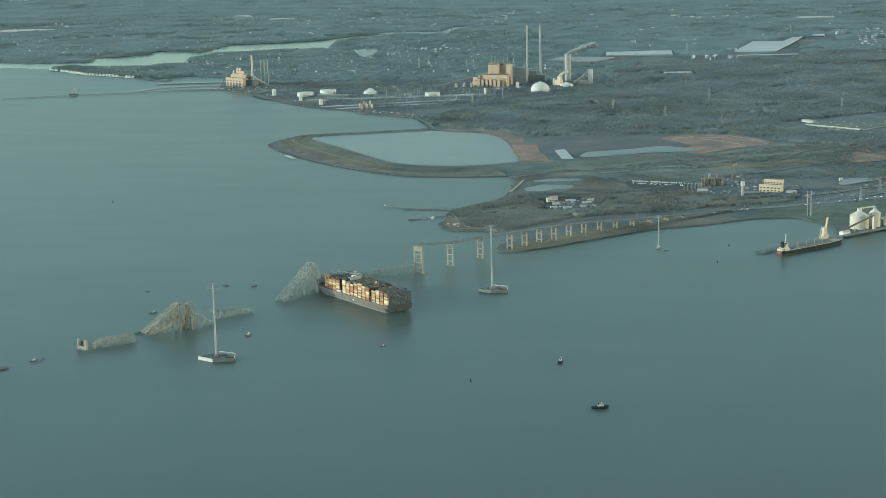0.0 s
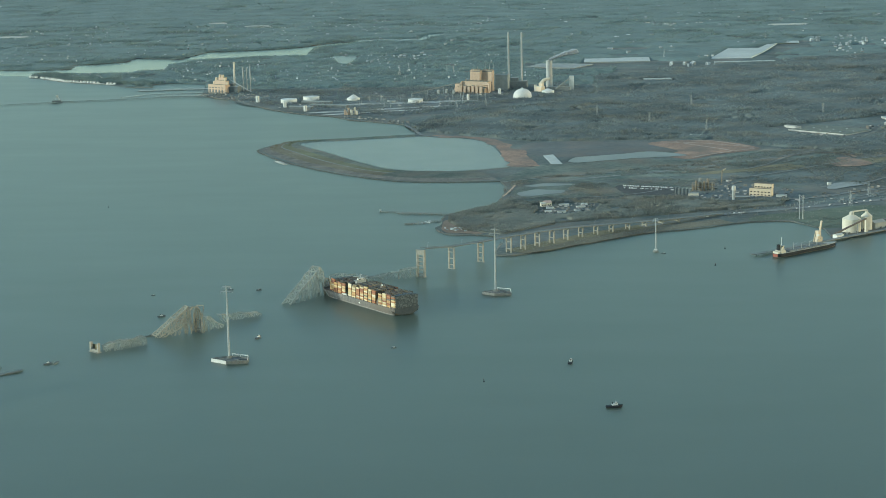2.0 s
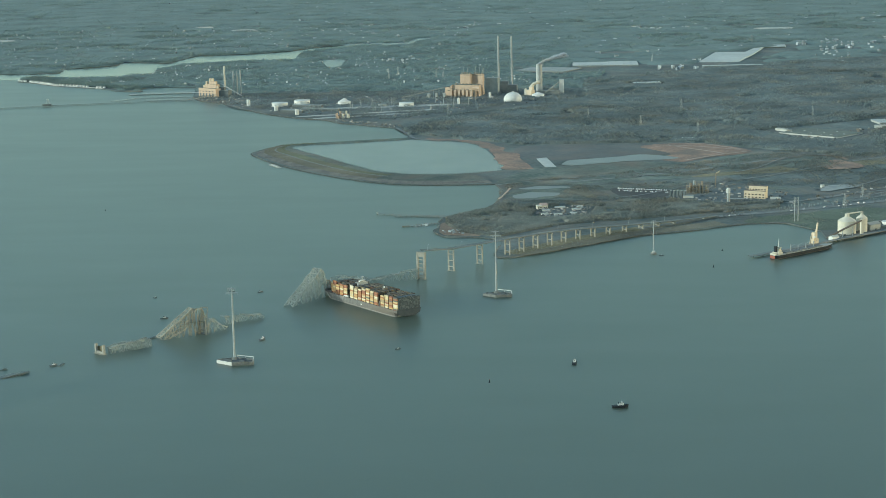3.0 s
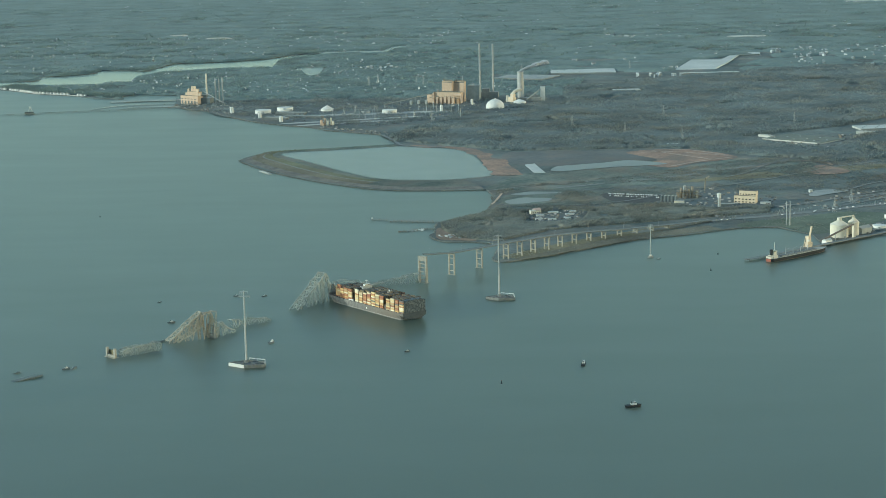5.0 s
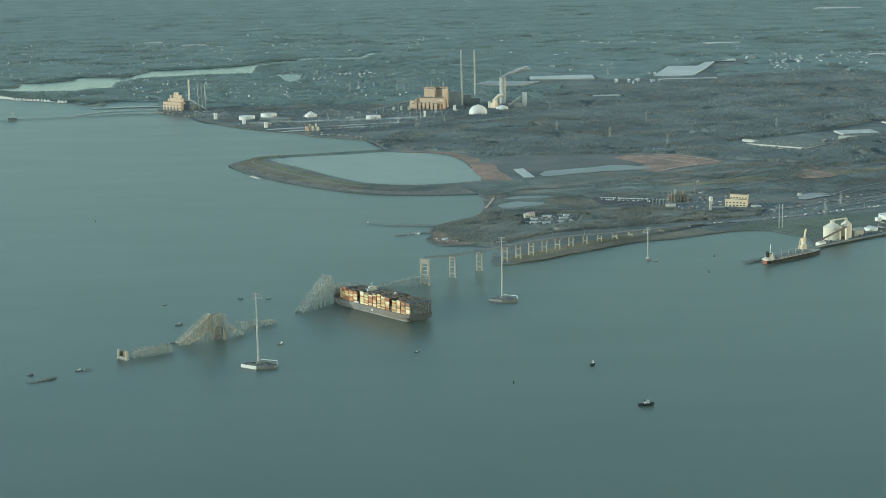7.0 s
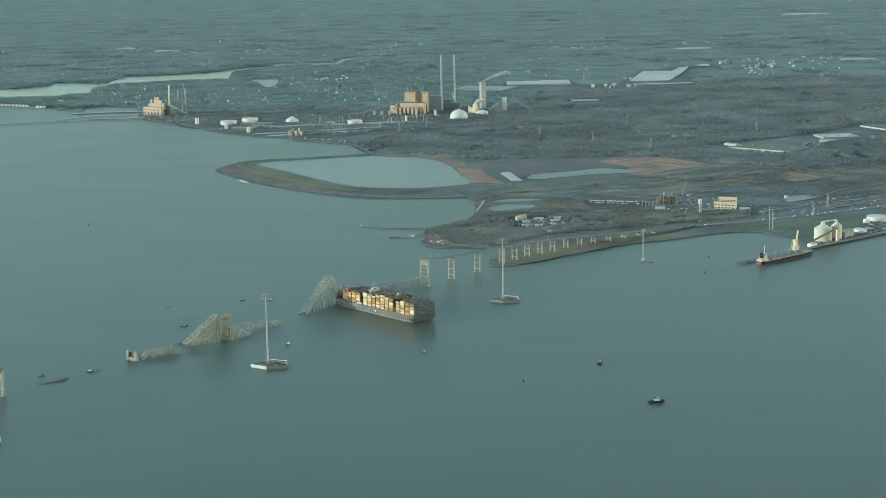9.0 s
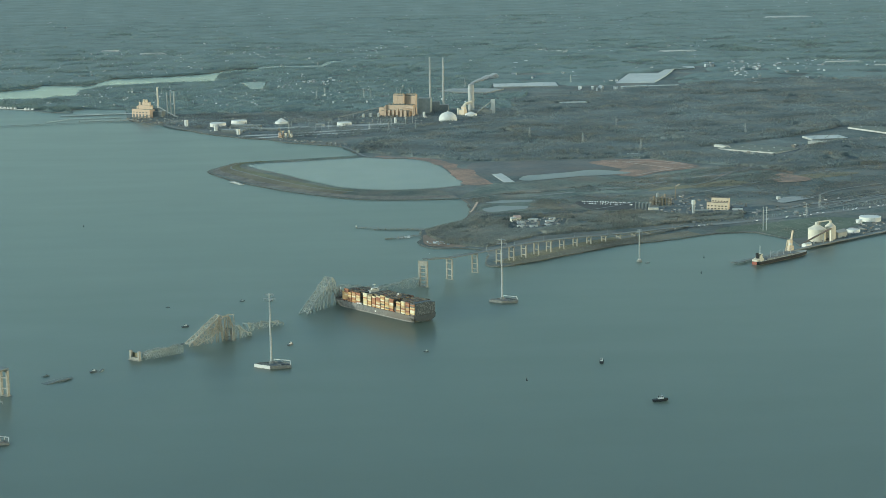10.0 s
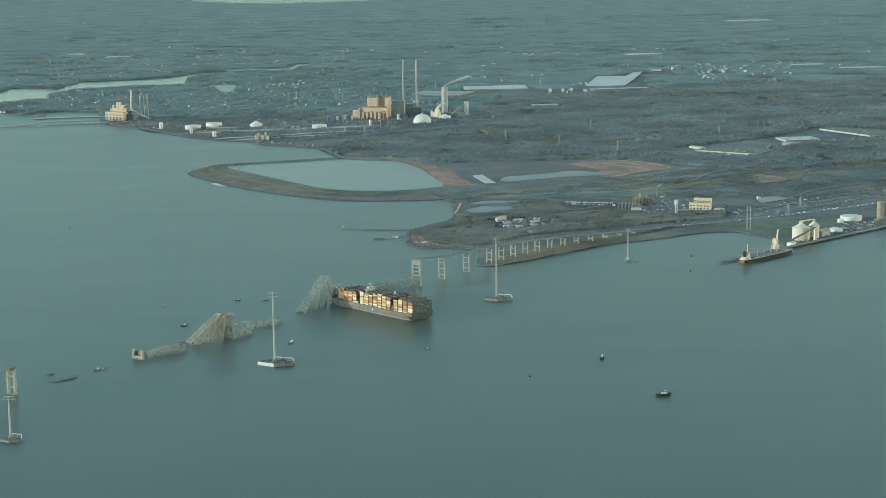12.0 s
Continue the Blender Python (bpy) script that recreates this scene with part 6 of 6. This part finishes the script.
woods("yard_scrub", STATION_YARD, 22000, -0.1, (2.5, 5), (4, 10), "scattered scrub and small trees round the power station", 75, False, TWIGS, 6)
canopy("belt_of_trees", BELT, 7, 6.9, 1.3, TREE, "wide belt of bare grey undergrowth", -0.5, 170, soft=True, hilly=True)
woods("belt_trees", BELT, 52000, -0.48, (3, 6), (7, 13), "bare grey trees of a wide woodland belt", 170, True, TWIGS, 8, True)
canopy("middle_woods", MIDDLE, 9, 8.1, 1.5, TREE, "wide tract of bare grey undergrowth", -0.55, 260, soft=True, hilly=True)
woods("middle_trees", MIDDLE, 62000, -0.53, (4, 7), (8, 14), "bare grey trees of a wide woodland tract", 260, True, TWIGS, 7, True)
# from here outwards the woods carry their haze in the material colour
canopy("creek_woods", CREEK, 9, 5.6, 1.3, WOOD_HAZED, "suburban undergrowth along a creek", -0.3, 90, soft=True)
woods("creek_trees", CREEK, 30000, -0.3, (3, 6), (7, 14), "bare trees among the houses by the creek", 90, True, HAZED_TWIGS, 6)
woods("bank_trees", FAR_BANK + [(x + 25, y + 130) for x, y in reversed(FAR_BANK)], 9000, -0.5, (4, 8), (9, 15), "bare trees lining the far bank of the creek", 90, False, HAZED_TWIGS, 6)
woods("bank_trees", NEAR_BANK + [(x + 40, y - 90) for x, y in reversed(NEAR_BANK)], 12000, -0.3, (3, 6), (7, 13), "bare trees lining the near bank of the creek", 70, False, HAZED_TWIGS, 6)
woods("spit_trees", [(x + 4, y + 30) for x, y in POINT_FRONT[:8]] + [(x + 60, y + 170) for x, y in reversed(POINT_FRONT[:8])], 9000, -0.5, (4, 8), (9, 16), "bare trees behind waterfront houses on a spit", 60, False, HAZED_TWIGS, 6)
canopy("far_bank_woods", BEYOND, 18, 8.2, 1.5, WOOD_HAZED, "far woodland beyond the creek", -0.35, 300, soft=True)
woods("far_bank_trees", [(-3600, 9100)] + FAR_BANK + [(-300, 10250), (300, 9300), (1500, 9600), (3600, 8700), (3900, 11500), (-3800, 11500)], 74000, -0.35, (6, 12), (8, 15), "hazy bare trees beyond the creek", 200, True, HAZED_TWIGS, 4)
canopy("distant_woods", [(-5200, 11900), (4700, 11900), (6500, 15500), (-6000, 15500)], 34, 10, 1.6, WOOD_HAZED, "distant grey-green woodland", -0.5, 500, soft=True)
woods("distant_trees", [(-3800, 11400), (4300, 11400), (5000, 15500), (-4600, 15500)], 50000, -0.35, (9, 20), (10, 16), "hazy bare trees in the distance", 380, True, HAZED_TWIGS, 3)
canopy("hazy_woods", [(-5800, 15400), (6500, 15400), (9000, 24900), (-8000, 24900)], 80, 10, 1.2, WOOD_HAZED, "hazy woodland stretching to the horizon", -9, 900, soft=True)


def boulders(name, line, count, spread, size, label, low=-0.4):
    """Loose riprap along a shore, in one mesh of uneven stones."""
    p = resample(line, 600)
    at = p[rng.integers(0, 600, count)] + rng.normal(0, spread, (count, 2))
    corner = np.array([(1, 0, 0), (-1, 0, 0), (0, 1, 0), (0, -1, 0), (0, 0, 1), (0, 0, -1)], float)
    v = corner[None] * rng.uniform(0.55, 1.25, (count, 6, 3)) * rng.uniform(*size, (count, 1, 1))
    v[..., :2] += at[:, None]
    v[..., 2] += low + rng.uniform(0, 2.4, (count, 1))
    face = np.array([(0, 2, 4), (2, 1, 4), (1, 3, 4), (3, 0, 4), (2, 0, 5), (1, 2, 5), (3, 1, 5), (0, 3, 5)])
    f = (face[None] + 6 * np.arange(count)[:, None, None]).reshape(-1, 3)
    me = bpy.data.meshes.new(name)
    me.from_pydata((v.reshape(-1, 3) * U).tolist(), [], f.tolist())
    me.materials.append(STONE)
    return tagged(new(name, me), label, "rocks", kind="stuff")


STONE = mat("loose_riprap", (0.12, 0.122, 0.11), (0.26, 0.25, 0.22), 5, 0.95, vary=0.3, island=True)
boulders("riprap", smooth(DIKE_OUT, 6), 2600, 2.4, (0.5, 1.5), "grey rocks along the foot of the dike")
boulders("riprap", smooth(PLANT_SHORE, 5), 1200, 3.5, (1.0, 3.2), "grey rocks along the power station shore")
boulders("riprap", smooth(CAUSEWAY, 6), 2000, 1.8, (0.45, 1.3), "grey rocks along the causeway")
boulders("riprap", smooth(POINT_SHORE, 7), 1300, 2.2, (0.5, 1.4), "grey rocks round the wooded point")
boulders("riprap", [(846, 4080), (1157, 4297), (1500, 4567)], 900, 2.0, (0.6, 1.7), "grey rocks along the quay bank")
share = rng.uniform(0.2, 0.72, 3600)
at = rng.integers(17, 71, 3600)
spot = dike_o[at] * (1 - share[:, None]) + dike_i[at] * share[:, None] + rng.normal(0, 2.5, (3600, 2))
tufts("dike_grass", spot[:, 0], spot[:, 1], rng.uniform(0.8, 2.0, 3600), rng.uniform(0.8, 2.2, 3600), GRASS, "rough dry grass on the crest of the dike", 5, 5.4)


def houses(name, poly, count, size, label, tall=(4, 7)):
    x, y = grow(poly, count, -0.1, 160)
    ok = open_ground(x, y)
    s = Shape()
    for a, b in zip(x[ok], y[ok]):
        w, d, h, t = rng.uniform(*size), rng.uniform(*size) * 0.7, rng.uniform(*tall), rng.uniform(0, 180)
        s.box(a, b, 2, w, d, h + 2, t).gable(a, b, 4 + h, w * 1.05, d * 1.1, 3, t)
    return tagged(part(name, s, HOUSE), label, "houses", kind="stuff")


houses("creek_houses", [(-2100, 8400), (-1300, 7800), (-700, 7600), (300, 7700), (100, 9000), (-600, 9600), (-1100, 9150), (-1600, 8600)], 800, (4, 8), "pale houses scattered among trees by the creek")
houses("far_houses", [(-4200, 9200), (-2400, 8860), (-1900, 9000), (-1000, 9800), (-300, 10200), (200, 11500), (-4500, 11800)], 1500, (5, 11), "pale houses scattered over the far bank", (6, 9))
houses("distant_sheds", [(-1000, 10400), (600, 8900), (3500, 8800), (6500, 17000), (4000, 18000), (-3000, 16000)], 900, (8, 24), "distant pale sheds and houses", (7, 10))
for area, count in (([(1704, 9677), (1917, 9701), (2007, 9282), (1788, 8382), (1587, 8278), (1518, 8540)], 130), ([(853, 8605), (1125, 8865), (1040, 8199), (812, 8193)], 60), ([(2129, 9851), (2373, 9783), (2043, 8414), (1903, 8673)], 90),
                    ([(1659, 9348), (2561, 9092), (2681, 9493), (1757, 9844)], 100), ([(875, 10700), (1192, 10602), (1238, 10957), (912, 11061)], 60), ([(654, 7383), (775, 7355), (810, 7616), (684, 7646)], 34),
                    ([(828, 8184), (1033, 8322), (1065, 8542), (865, 8478)], 50), ([(3317, 14117), (3858, 13415), (4122, 14295), (3474, 14751)], 60), ([(-443, 8900), (-222, 8902), (-221, 9087), (-449, 9148)], 36)):
    houses("suburb_houses", area, count, (8, 17), "cluster of pale sheds and houses among distant woods", (8, 11))
for i in range(30):
    p = resample(POINT_FRONT[:6], 30)[i]
    if rnd.random() < 0.25:
        continue
    t = thing("shore_house", (p[0] + 6, p[1] + 20, 2), rnd.uniform(-60, -30), "white waterfront house catching the sun", "house", "waterfront houses")
    w = rnd.uniform(6, 12)
    part("wall", Shape().box(0, 0, 0, w, 9, 6), WHITE, t)
    part("roof", Shape().gable(0, 0, 6, w + 1, 10, 3), GREYROOF, t)

# long pale fields and lots far out
for x, y, w, d in ((-2850, 10740, 330, 60), (-1430, 11310, 160, 60), (-1730, 11650, 110, 50), (3200, 14240, 380, 130), (2600, 9240, 260, 40), (2390, 9520, 200, 40), (-3900, 14200, 160, 90), (1700, 10600, 240, 50)):
    structure("distant_lot", Shape().prism(ragged(smooth([(x - w / 2, y - d / 2), (x + w / 2, y - d / 2), (x + w / 2, y + d / 2), (x - w / 2, y + d / 2)], 3, True), 14), 2, 15, 0.3), PALE, "distant pale mound among the woods", "mound")
wall = thing("seawall", (0, 0, 0), 0, "long pale stone seawall before waterfront houses", "seawall", kind="structure")
line = resample(POINT_FRONT[1:6], 14) + np.array([3, 6])
for a, b in zip(line, line[1:]):
    part("wall_length", Shape().beam((*a, 2.2), (*b, 2.2), 4, 3.6), PALE, wall)
